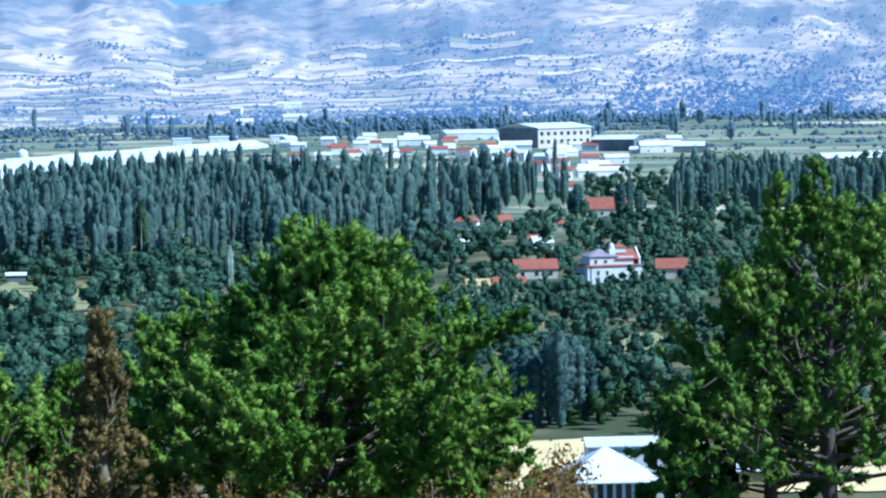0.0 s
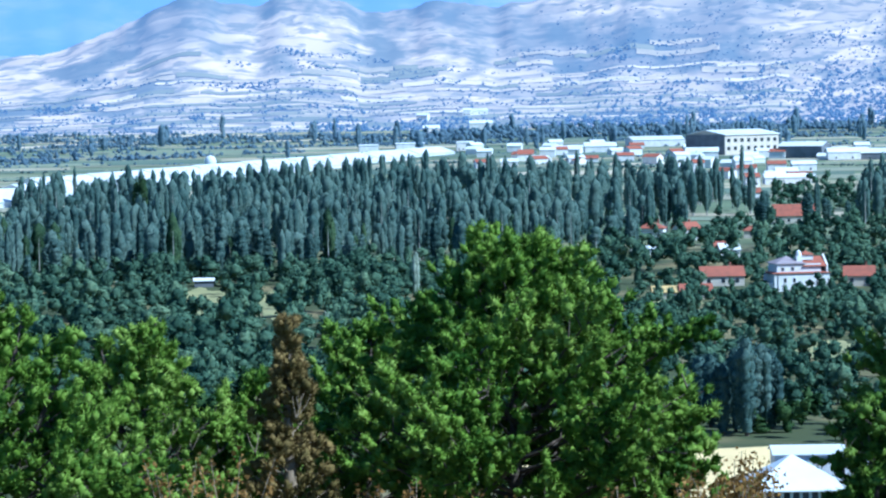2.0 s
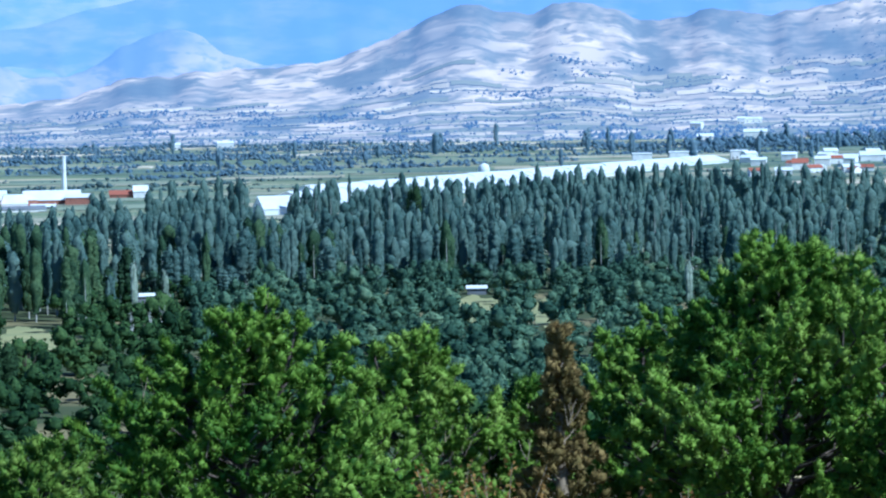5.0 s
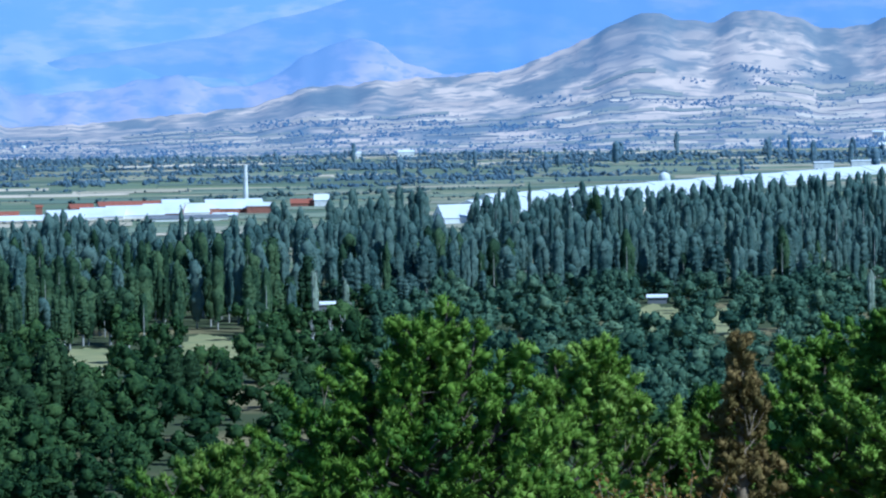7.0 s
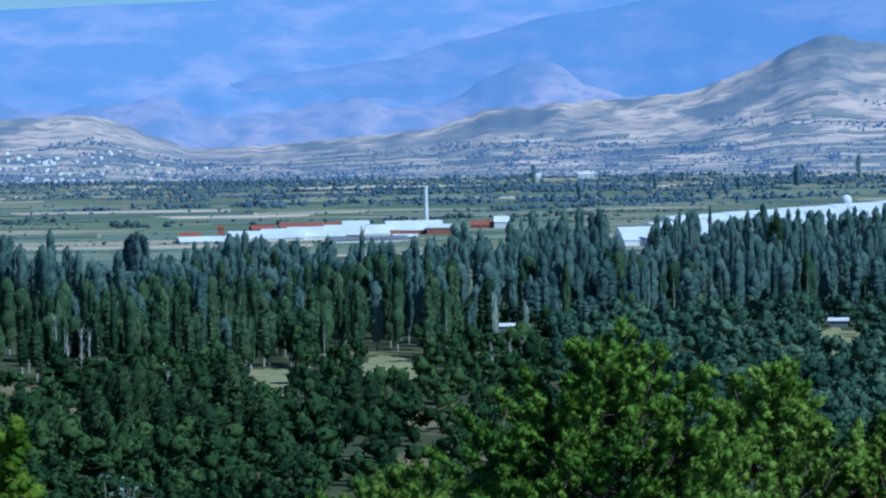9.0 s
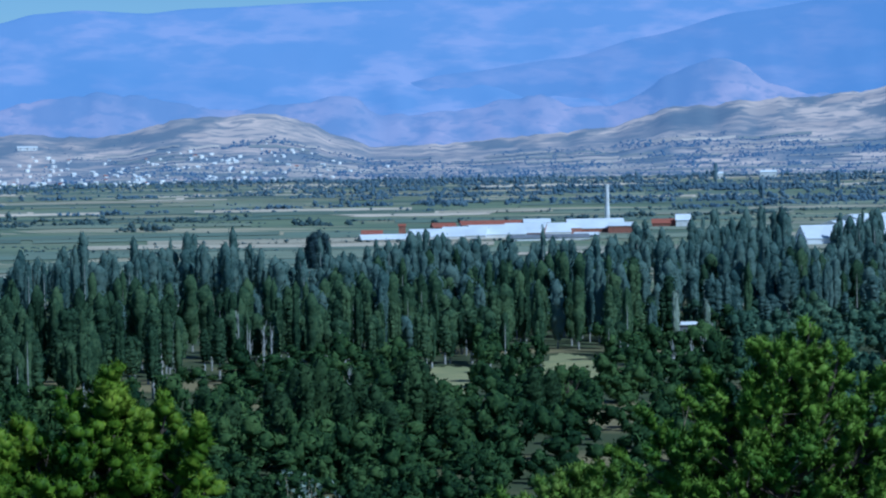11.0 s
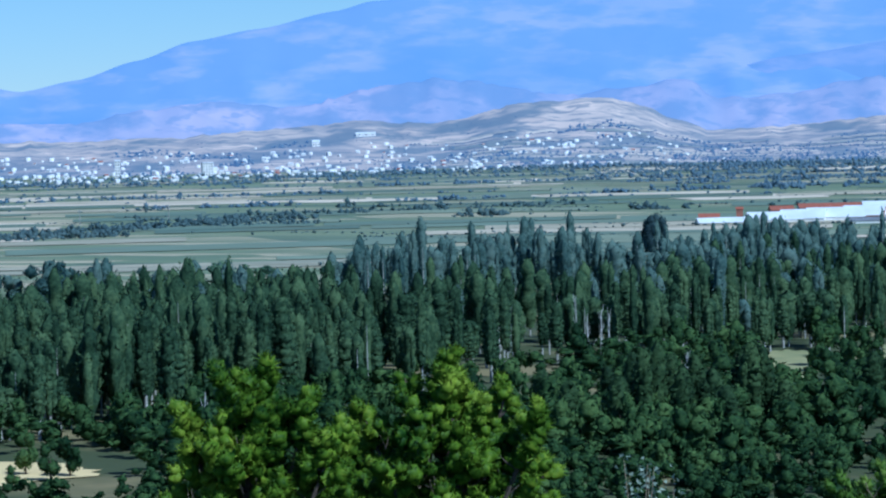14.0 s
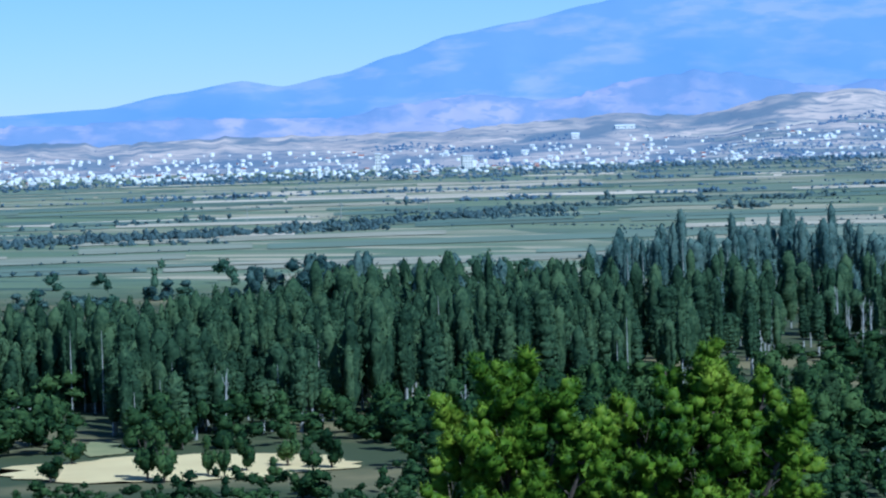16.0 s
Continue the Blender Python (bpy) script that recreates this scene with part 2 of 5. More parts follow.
M_GLASS = rough_paint("dark_window", (0.03, 0.035, 0.045), (0.05, 0.055, 0.06), 0.5, 0.15)
M_GRASS = rough_paint("dry_meadow", (0.34, 0.31, 0.13), (0.20, 0.22, 0.09), 0.08, 0.95, bump=0.3)
M_STRAW = rough_paint("dry_stubble", (0.80, 0.62, 0.29), (0.66, 0.49, 0.22), 0.05, 0.95, bump=0.3)

# ---- mesh helpers ----


def mesh_of(name, verts, faces, materials, soft=False):
    me = bpy.data.meshes.new(name)
    v = np.asarray(verts, dtype=np.float32)
    f = np.asarray(faces, dtype=np.int32)
    k = f.shape[1]
    me.vertices.add(len(v))
    me.vertices.foreach_set("co", v.ravel())
    me.loops.add(f.size)
    me.loops.foreach_set("vertex_index", f.ravel())
    me.polygons.add(len(f))
    me.polygons.foreach_set("loop_start", np.arange(0, f.size, k, dtype=np.int32))
    me.polygons.foreach_set("loop_total", np.full(len(f), k, dtype=np.int32))
    if soft:
        me.polygons.foreach_set("use_smooth", np.ones(len(f), bool))
    me.update(calc_edges=True)
    for m in materials if isinstance(materials, (list, tuple)) else [materials]:
        me.materials.append(m)
    return me


def part(name, bm, material, parent, label=""):
    """Links a bmesh as one mesh object under a thing."""
    me = bpy.data.meshes.new(name)
    bm.normal_update()
    bm.to_mesh(me)
    bm.free()
    me.materials.append(material)
    ob = new(name, me)
    ob.parent = parent
    return tagged(ob, label)


def under(name, me, parent, label=""):
    ob = new(name, me)
    ob.parent = parent
    return tagged(ob, label)


def box(bm, x0, x1, y0, y1, z0, z1):
    vs = [bm.verts.new(p) for p in ((x0, y0, z0), (x1, y0, z0), (x1, y1, z0), (x0, y1, z0), (x0, y0, z1), (x1, y0, z1), (x1, y1, z1), (x0, y1, z1))]
    for q in ((3, 2, 1, 0), (4, 5, 6, 7), (0, 1, 5, 4), (1, 2, 6, 5), (2, 3, 7, 6), (3, 0, 4, 7)):
        bm.faces.new([vs[i] for i in q])
    return bm


def boxes(*rows):
    bm = bmesh.new()
    for r in rows:
        box(bm, *r)
    return bm


def tube(points, radii, sides=7):
    """Rings along a line: vertices and triangles."""
    pts = np.asarray(points, float)
    v, f = [], []
    for i, (p, r) in enumerate(zip(pts, radii)):
        d = pts[min(i + 1, len(pts) - 1)] - pts[max(i - 1, 0)]
        d /= np.linalg.norm(d) + 1e-9
        s = np.cross(d, (0.31, 0.95, 0.05))
        s /= np.linalg.norm(s) + 1e-9
        u = np.cross(d, s)
        for j in range(sides):
            a = 2 * math.pi * j / sides
            v.append(p + r * (math.cos(a) * s + math.sin(a) * u))
        if i:
            o = (i - 1) * sides
            for j in range(sides):
                k = (j + 1) % sides
                f += [(o + j, o + k, o + sides + k), (o + j, o + sides + k, o + sides + j)]
    return np.array(v), np.array(f)


def join(bits):
    vs, fs, o = [], [], 0
    for v, f in bits:
        vs.append(v)
        fs.append(f + o)
        o += len(v)
    return np.concatenate(vs), np.concatenate(fs)


# ---- the lie of the land ----
SLOPE = 58.4 / 440


def plain_z(r):
    if r < 440:
        return 58.4 - SLOPE * r
    return 0.0 if r < 1300 else 0.0075 * (r - 1300)


def spot(az, r, dz=0.0):
    """The place r metres out, az degrees to the left of ahead, on the ground."""
    a = radians(az)
    return Vector((-r * math.sin(a), r * math.cos(a), plain_z(r) + dz))


def sheet(name, az_list, r_list, height, material):
    az, r = np.array(az_list), np.array(r_list)
    z = np.array([[height(a, q) for a in az] for q in r])
    A, Rr = np.meshgrid(np.radians(az), r)
    v = np.stack([-Rr * np.sin(A), Rr * np.cos(A), z], -1).reshape(-1, 3)
    n, m = len(r), len(az)
    i, j = np.meshgrid(np.arange(n - 1), np.arange(m - 1), indexing="ij")
    o = (i * m + j).ravel()
    f = np.stack([o, o + m, o + m + 1, o + 1], 1)
    me = mesh_of(name, v, f, material)
    me.polygons.foreach_set("use_smooth", np.ones(len(f), bool))
    return new(name, me)


def uneven(a, r):
    p = spot(a, r)
    return plain_z(r) + (0.12 * noise.noise(p * 0.02) + 0.05 * noise.noise(p * 0.11) if r < 1200 else 0)


AZ_ROUND = list(np.arange(-180, -12, 6)) + list(np.arange(-12, 42, 0.5)) + list(np.arange(42, 181, 6)) + [180]
R_OUT = [0.0, 5, 12, 22, 35, 50, 70, 90, 120, 160, 200, 260, 320, 380, 440, 480, 520, 560, 600, 650, 700, 760, 820, 900, 1000, 1100, 1200, 1300, 1500, 1800, 2200, 2700, 3300, 4000, 4960]
ground = sheet("ground", AZ_ROUND, R_OUT, uneven, M_GROUND)
tagged(ground, "flat valley floor of green and straw-coloured field strips", "ground", kind="structure")


def profile(knots, a):
    ks = sorted(knots)
    if a <= ks[0][0]:
        return ks[0][1]
    for (a0, e0), (a1, e1) in zip(ks, ks[1:]):
        if a <= a1:
            s = (a - a0) / (a1 - a0)
            s = s * s * (3 - 2 * s) * 0.6 + s * 0.4
            return e0 + (e1 - e0) * s
    return ks[-1][1]


HILLS = [(-40, 2.2), (-8, 2.3), (-3, 2.2), (0, 2.0), (1.0, 1.8), (2.4, 1.56), (3.45, 1.71), (3.96, 1.56), (4.68, 1.5), (5.19, 1.68), (5.7, 1.84), (6.21, 1.85), (6.73, 1.68), (7.34, 1.71), (7.75, 1.85), (8.16, 1.81), (8.57, 1.61), (9.0, 1.36), (9.4, 1.21), (9.9, 1.02), (10.55, 0.82), (11.6, 0.74), (12.3, 0.71), (13.5, 0.62), (14.1, 0.58), (14.5, 0.43), (15.1, 0.25), (16.2, 0.15),
         (17.2, 0.06), (18.2, -0.02), (19.3, -0.04), (19.6, 0.0), (20.1, 0.17), (20.6, 0.4), (21.1, 0.54), (21.6, 0.58), (22.3, 0.55), (23.1, 0.48), (23.9, 0.25), (24.7, 0.18), (25.7, 0.27), (26.8, 0.18), (29, 0.04), (31, 0.0), (33, 0.02), (35, -0.06), (36, 0.0), (37, 0.0), (70, 0.0)]
MIDDLE = [(-40, 1.4), (9, 1.0), (10.5, 0.82), (11.5, 0.79), (12.26, 1.01), (12.76, 1.38), (13.07, 1.47), (13.5, 1.41), (14.1, 1.19), (14.6, 0.84), (15.1, 0.66), (15.75, 0.62), (16.4, 0.87), (17.2, 0.75), (17.9, 0.6), (19.2, 0.52), (19.9, 0.9), (20.8, 0.78), (22, 0.66), (24.2, 1.0), (25.5, 0.9), (26.6, 0.6), (27.2, 0.55), (28.3, 0.69), (29.6, 0.57), (30.9, 0.34), (34, 0.4), (36, 0.33), (70, 0.4)]
SHOULDER = [(-40, 3.2), (5, 3.0), (10, 2.7), (12.75, 2.28), (14.5, 1.86), (15.9, 1.5), (18, 1.25), (19.6, 0.92), (20.6, 0.74), (22, 0.45), (25, 0.2), (70, 0.2)]
RIDGE = [(-40, 3.4), (0, 3.3), (10, 3.0), (15, 2.85), (20, 2.6), (22.7, 2.51), (23.5, 2.43), (24.67, 2.5), (25.5, 2.44), (26.2, 2.27), (27.6, 1.98), (28.8, 1.78), (29.8, 1.45), (30.9, 1.12), (31.9, 0.93), (32.6, 1.05), (33.9, 0.85), (35.2, 0.61), (37, 0.53), (70, 0.6)]


def gullies(a, r, seed):
    """Folds that run down a slope, wide ones and narrow ones."""
    return abs(noise.noise(Vector((a * 0.6, r * 0.0022, seed)))) + 0.45 * abs(noise.noise(Vector((a * 1.5, r * 0.006, seed + 3)))) + 0.12 * abs(noise.noise(Vector((a * 4.0, r * 0.014, seed + 7))))


def hill_z(a, r):
    top = EYE + 4350 * math.tan(radians(profile(HILLS, a))) + 5 * noise.noise(Vector((a * 2.6, 0, 11))) + 2.5 * noise.noise(Vector((a * 7, 0, 5)))
    s = (r - 3650) / 700
    folds = gullies(a, r, 1.0)
    if s <= 1:
        s = max(s, 0)
        base = plain_z(3650) + (top - plain_z(3650)) * (0.25 * s + 0.75 * s ** 1.7)
        return base - (folds - 0.2) * (9 + 0.3 * max(top - 40, 0)) * s * s * (1.05 - s) - 2 * (1 - s)
    return top - (s - 1) * 120


def middle_z(a, r):
    top = EYE + 4480 * math.tan(radians(profile(MIDDLE, a))) + 5 * noise.noise(Vector((a * 2.6, 0, 3))) + 3 * noise.noise(Vector((a * 7, 0, 9)))
    s = max((r - 4300) / 180, 0)
    folds = gullies(a, r * 2, 20.0)
    if s <= 1:
        return 8 + (top - 8) * (0.55 * s + 0.45 * s * s) - (folds - 0.15) * (6 + 0.35 * max(top - 40, 0)) * s * (1.1 - s) * 1.6
    return top - (s - 1) * 70


def ridge_z(a, r):
    top = EYE + 4880 * math.tan(radians(profile(RIDGE, a)))
    s = max((r - 4380) / 500, 0)
    folds = gullies(a * 0.7, r, 40.0)
    if s <= 1:
        return 15 + (top - 15) * (0.5 * s + 0.5 * s * s) - folds * (14 + 0.3 * (top - 15)) * s * (1 - s)
    return top - (s - 1) * 200


def shoulder_z(a, r):
    top = EYE + 4700 * math.tan(radians(profile(SHOULDER, a)))
    s = max((r - 4470) / 230, 0)
    if s <= 1:
        return 10 + (top - 10) * (0.5 * s + 0.5 * s * s) - gullies(a, r * 1.5, 60.0) * (8 + 0.4 * (top - 10)) * s * (1 - s) * 1.5
    return top - (s - 1) * 120


AZ_VIEW = list(np.arange(-40, -10, 2.0)) + list(np.arange(-10, 40, 0.12)) + list(np.arange(40, 72, 2.0))
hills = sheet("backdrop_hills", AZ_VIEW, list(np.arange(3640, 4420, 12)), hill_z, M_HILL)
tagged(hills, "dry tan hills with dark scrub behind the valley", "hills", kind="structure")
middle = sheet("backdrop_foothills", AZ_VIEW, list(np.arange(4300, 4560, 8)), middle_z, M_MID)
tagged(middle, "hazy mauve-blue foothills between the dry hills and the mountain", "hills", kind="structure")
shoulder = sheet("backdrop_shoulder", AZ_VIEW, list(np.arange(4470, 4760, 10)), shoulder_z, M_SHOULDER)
tagged(shoulder, "wooded shoulder of the mountain in dark blue haze", "mountain", kind="structure")
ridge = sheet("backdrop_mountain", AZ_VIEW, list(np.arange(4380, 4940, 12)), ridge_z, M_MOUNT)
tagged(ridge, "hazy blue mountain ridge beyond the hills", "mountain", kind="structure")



def plots(name, label, a0, a1, r0, r1, wide, deep, fill, height, material, seed, thin):
    """Plots row behind row, each laid over the ground; gives the mesh and the hedge places along their lower edges."""
    rg = np.random.default_rng(seed)
    bits, edges, r = [], [], r0
    while r < r1:
        d = rg.uniform(*deep)
        a = a0 + rg.uniform(0, 1)
        while a < a1:
            w = math.degrees(rg.uniform(*wide) / r)
            if rg.uniform() < fill * (1 - thin * (r - r0) / (r1 - r0)) * (1.0 + 0.9 * noise.noise(Vector((a * 0.5, r * 0.004, seed)))):
                n = max(3, int(w / 0.12))
                aa = np.linspace(a, a + w * 0.97, n + 1)
                skew = rg.normal() * 0.25 * d
                rows = []
                for k in range(4):
                    rows.append([(-q * math.sin(radians(x)), q * math.cos(radians(x)), height(x, q)) for i, x in enumerate(aa) for q in [r + d * 0.93 * k / 3 + skew * (i / n - 0.5) + 2 * noise.noise(Vector((x * 2, r, k)))]])
                v = np.array(rows).reshape(-1, 3)
                o = np.array([k * (n + 1) + i for k in range(3) for i in range(n)])
                bits.append((v, np.stack([o, o + n + 1, o + n + 2, o + 1], 1)))
                if rg.uniform() < 0.6:
                    edges.append((a, a + w, r - 1.0 - skew * 0.5, skew))
            a += w
        r += d
    ob = new(name, mesh_of(name, *join(bits), material, True))
    tagged(ob, label, "fields", kind="stuff")
    return edges


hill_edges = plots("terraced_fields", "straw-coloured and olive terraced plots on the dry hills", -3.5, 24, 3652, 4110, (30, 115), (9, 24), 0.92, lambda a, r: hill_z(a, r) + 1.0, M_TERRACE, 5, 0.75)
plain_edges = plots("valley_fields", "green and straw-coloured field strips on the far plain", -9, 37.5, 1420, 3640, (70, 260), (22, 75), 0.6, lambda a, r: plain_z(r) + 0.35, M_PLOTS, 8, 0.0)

# ---- trees ----
rng = np.random.default_rng(4)


def sprays(pts, size, rg, lift=0.4, slim=0.75):
    """Small bent leaf sprays, two triangles each, at the given points."""
    n = len(pts)
    a = rg.normal(size=(n, 3))
    a[:, 2] += lift
    a /= np.linalg.norm(a, axis=1)[:, None]
    b = np.cross(a, rg.normal(size=(n, 3)))
    b /= np.linalg.norm(b, axis=1)[:, None]
    c = np.cross(a, b)
    s = (np.asarray(size) * rg.uniform(0.65, 1.3, n))[:, None]
    v = np.stack([pts - a * s * 0.7 - b * s * slim, pts - a * s * 0.7 + b * s * slim + c * s * 0.3, pts + a * s], 1).reshape(-1, 3)
    return v, np.arange(3 * n).reshape(-1, 3)


def spindle(h, rad, z0, shape, sides=6, rings=6, rg=None, rough=(0.75, 1.1)):
    v, f = [], []
    for i in range(rings + 1):
        t = i / rings
        for j in range(sides):
            a = 2 * math.pi * (j + 0.5 * (i % 2)) / sides
            q = rad * shape(t) * (rg.uniform(*rough) if rg is not None else 1)
            v.append((q * math.cos(a), q * math.sin(a), z0 + t * (h - z0)))
        if i:
            o = (i - 1) * sides
            for j in range(sides):
                k = (j + 1) % sides
                f += [(o + j, o + k, o + sides + k), (o + j, o + sides + k, o + sides + j)]
    return np.array(v), np.array(f)


def poplar_shape(t):
    return (0.35 + 0.65 * min(1, t / 0.3)) * max(0.0, 1 - max(0, (t - 0.55) / 0.45) ** 5.0) ** 0.6 * 0.78 + 0.22


def poplar_crown(rg, h=24.0, rad=1.75, n=190, size=0.5, bare=0.1, sides=7, rings=11, plumes=2):
    """Steep plumes of leaves that stand close round one stem, each with a blunt, ragged top."""
    bits = []
    for k in range(plumes + 1):
        main = k == 0
        a0, off = rg.uniform(0, 6.28), 0.0 if main else rad * rg.uniform(0.35, 0.6)
        foot = np.array([off * math.cos(a0), off * math.sin(a0), 0])
        top, low = (h, h * bare) if main else (h * rg.uniform(0.72, 0.97), h * rg.uniform(bare, 0.3))
        wide = rad * (0.72 if main else rg.uniform(0.42, 0.6))
        v, f = spindle(top * 0.985, wide * 0.88, low, poplar_shape, sides if main else 5, rings if main else max(5, rings - 3), rg, (0.62, 1.22))
        v[:, 2] += rg.normal(size=len(v)) * 0.25
        bits.append((v + foot, f))
        m = int(n * (0.55 if main else 0.45 / plumes))
        t = rg.uniform(0.0, 1, m) ** 0.75
        a = rg.uniform(0, 2 * math.pi, m)
        q = np.array([poplar_shape(x) for x in t]) * wide * rg.uniform(0.75, 1.2, m)
        bits.append(sprays(np.stack([q * np.cos(a), q * np.sin(a), low + (top * 1.01 - low) * t], 1) + foot, size, rg, 1.6, 0.5))
    return join(bits)


def poplar_trunk(rg, h=24.0):
    k = rg.uniform(-0.25, 0.25, 2)
    return tube([(0, 0, -0.4), (k[0] * 0.3, k[1] * 0.3, h * 0.3), (k[0], k[1], h * 0.7), (0, 0, h * 0.97)], [0.34, 0.27, 0.16, 0.03], 6)


def round_crown(rg, h=7.0, rad=3.2, n=200, size=0.6, low=0.12, k=6, sides=7, rings=6):
    """A broad crown of several billows of leaves, with gaps between them."""
    bits = []
    for i in range(k):
        a = rg.uniform(0, 2 * math.pi)
        q = rad * rg.uniform(0.15, 0.62)
        c = np.array([q * math.cos(a), q * math.sin(a), h * rg.uniform(low + 0.22, 0.8)])
        br = rad * rg.uniform(0.36, 0.58)
        bz = min(br * rg.uniform(0.75, 1.1), h - c[2])
        d = rg.normal(size=(n // k, 3))
        d /= np.linalg.norm(d, axis=1)[:, None]
        pts = c + d * np.array([br, br, bz]) * rg.uniform(0.75, 1.06, (n // k, 1))
        v, f = spindle(1, 0.86, -1, lambda t: math.sqrt(max(0.02, 1 - (2 * t - 1) ** 2)), sides, rings, rg, (0.66, 1.22))
        v[:, 2] += rg.normal(size=len(v)) * 0.08
        bits += [(v * np.array([br, br, bz * 0.84]) + c, f), sprays(pts, size, rg)]
    return join(bits)


def round_trunk(rg, h=7.0):
    bits = [tube([(0, 0, -0.3), (0.1, 0.05, h * 0.25), (0.0, 0.1, h * 0.6)], [0.22, 0.17, 0.08], 6)]
    for i in range(4):
        a = rg.uniform(0, 6.28)
        bits.append(tube([(0.05, 0.05, h * 0.25), (math.cos(a) * h * 0.14, math.sin(a) * h * 0.14, h * 0.45), (math.cos(a) * h * 0.24, math.sin(a) * h * 0.24, h * 0.66)], [0.11, 0.07, 0.02], 5))
    return join(bits)


def thing(name, label, category, group="", kind=""):
    ob = new(name)
    ob.empty_display_size = 0.3
    return tagged(ob, label, category, group, kind)


def tree_kind(name, label, category, group, crown, trunk, leaf, bark):
    ob = thing(name, label, category, group)
    under("trunk", mesh_of("trunk", *trunk, bark), ob)
    under("crown", mesh_of("crown", *crown, leaf, True), ob)
    return ob


def at(ob, m, first):
    """The first use of a thing is itself, later ones are copies."""
    if first:
        ob.matrix_basis = m
        return ob
    return copy_thing(ob, m)


def upright(p, turn=0.0, s=1.0, sz=None):
    return Matrix.LocRotScale(p, Euler((0, 0, turn)), (s, s, sz or s))


def scaled_copy(ob, p, turn, s, sz, used):
    if ob.name not in used:
        used.add(ob.name)
        ob.matrix_basis = upright(p, turn, s, sz)
        return ob
    ob2 = copy_thing(ob, Matrix.Identity(4))
    ob2.matrix_basis = upright(p, turn, s, sz)
    return ob2


def mass(name, label, category, crowns, places, material):
    """Woods nobody could count: one mesh of many crowns. places: rows of x, y, z, turn, width, height."""
    bits = []
    for i, (x, y, z, turn, s, sz) in enumerate(places):
        v, f = crowns[i % len(crowns)]
        c, q = math.cos(turn), math.sin(turn)
        w = np.empty_like(v)
        w[:, 0], w[:, 1], w[:, 2] = (v[:, 0] * c - v[:, 1] * q) * s + x, (v[:, 0] * q + v[:, 1] * c) * s + y, v[:, 2] * sz + z
        bits.append((w, f))
    ob = new(name, mesh_of(name, *join(bits), material, True))
    return tagged(ob, label, category, kind="stuff")


USED = set()

# the poplar forest: its near and far edge, by direction
FRONT = [(-9, 1350), (-3, 1330), (-1, 1290), (0.5, 1080), (2, 1010), (8, 1010), (12, 980), (16, 830), (22, 800), (26, 690), (32, 636), (38, 600)]
BACK = [(-9, 1500), (-4.8, 1700), (-3.9, 1420), (-3.5, 1480), (-2.9, 1420), (-2.45, 1480), (-2.3, 1500), (-2.1, 1500), (-2.0, 1690), (-0.9, 1620), (0.3, 1730), (2.7, 1800), (4, 1850), (5.5, 1710), (6.8, 1760), (8, 1620), (8.8, 1800), (10.9, 1740), (11.2, 1180), (11.6, 1140), (12, 1480), (13.3, 1600), (13.9, 1340), (14.6, 1560), (15.2, 1180), (16.6, 1290), (18.6, 1370), (19.9, 1270),
        (21.3, 1170), (22.5, 1370), (23.5, 1265), (24.4, 1330), (25.9, 1190), (26.8, 1040), (28.4, 1000), (30.5, 930), (32.5, 810), (34.5, 775), (36.6, 790), (38, 790)]
# glades and the plots before houses, kept free of trees: direction, half width in degrees, from, to
GLADES = [(15.9, 0.5, 735, 905), (18.1, 0.45, 720, 850), (17.2, 0.3, 790, 830), (7.75, 0.4, 835, 1004), (6.55, 0.25, 815, 985), (6.9, 0.2, 850, 890), (3.92, 0.16, 640, 876), (-3.5, 0.6, 690, 750), (-2.97, 0.5, 900, 965), (-1.6, 0.42, 935, 985), (-0.85, 0.45, 868, 915), (-0.15, 0.3, 870, 905), (-0.38, 0.3, 1215, 1290), (-1.0, 0.24, 1205, 1270),
          (-0.3, 0.3, 1090, 1160), (-2.93, 0.42, 1310, 1400), (-2.17, 0.2, 1200, 1280), (-4.1, 0.3, 890, 970), (13.72, 0.3, 900, 990), (21.75, 0.35, 610, 655), (-1.9, 1.1, 440, 535), (-3.6, 2.2, 440, 530), (33.5, 2.8, 553, 606), (35.3, 0.5, 600, 640)]


def open_ground(az, r):
    return any(abs(az - a) < w and r0 < r < r1 for a, w, r0, r1 in GLADES)


poplars = [tree_kind("poplar", "slender columnar poplar at the wood's edge", "tree", "poplars of the wood", poplar_crown(rng, rad=2.3, n=330, size=0.36, bare=0.24, sides=7, rings=16, plumes=3), poplar_trunk(rng), M_POPLAR if i < 3 else M_POPLAR_HAZED, M_PALEBARK) for i in range(6)]
far_crowns = [poplar_crown(rng, rad=rng.uniform(1.9, 2.6) if i % 3 else rng.uniform(2.7, 3.3), n=78, size=0.46, bare=0.12, sides=6, rings=9, plumes=1 + i % 2) for i in range(9)]
far_stems = [tube([(0, 0, -0.3), (0.1, 0.1, 8), (0, 0, 22)], [0.3, 0.24, 0.05], 4)]
front_rows, deep_rows = [], []
for i in range(4500):
    az = rng.uniform(-9, 38)
    near_r, far_r = profile(FRONT, az), profile(BACK, az)
    r = near_r + (far_r - near_r) * rng.uniform(0, 1) ** 0.85
    if az < -1.2 and rng.uniform() < 0.55:
        continue
    if open_ground(az, r):
        continue
    p = spot(az, r)
    if noise.noise(p * 0.006) < -0.28:
        continue
    p.x, p.y = round(p.x / 7) * 7 + rng.normal() * 0.8, p.y + rng.normal() * 0.8
    tall = rng.uniform(0.5, 0.98) * (1.0 + 0.34 * noise.noise(p * 0.014) + 0.25 * noise.noise(p * 0.045))
    row = (p, rng.uniform(0, 6.28), rng.uniform(0.65, 1.5), tall)
    (front_rows if r < near_r + 75 else deep_rows).append(row)
rng.shuffle(front_rows)
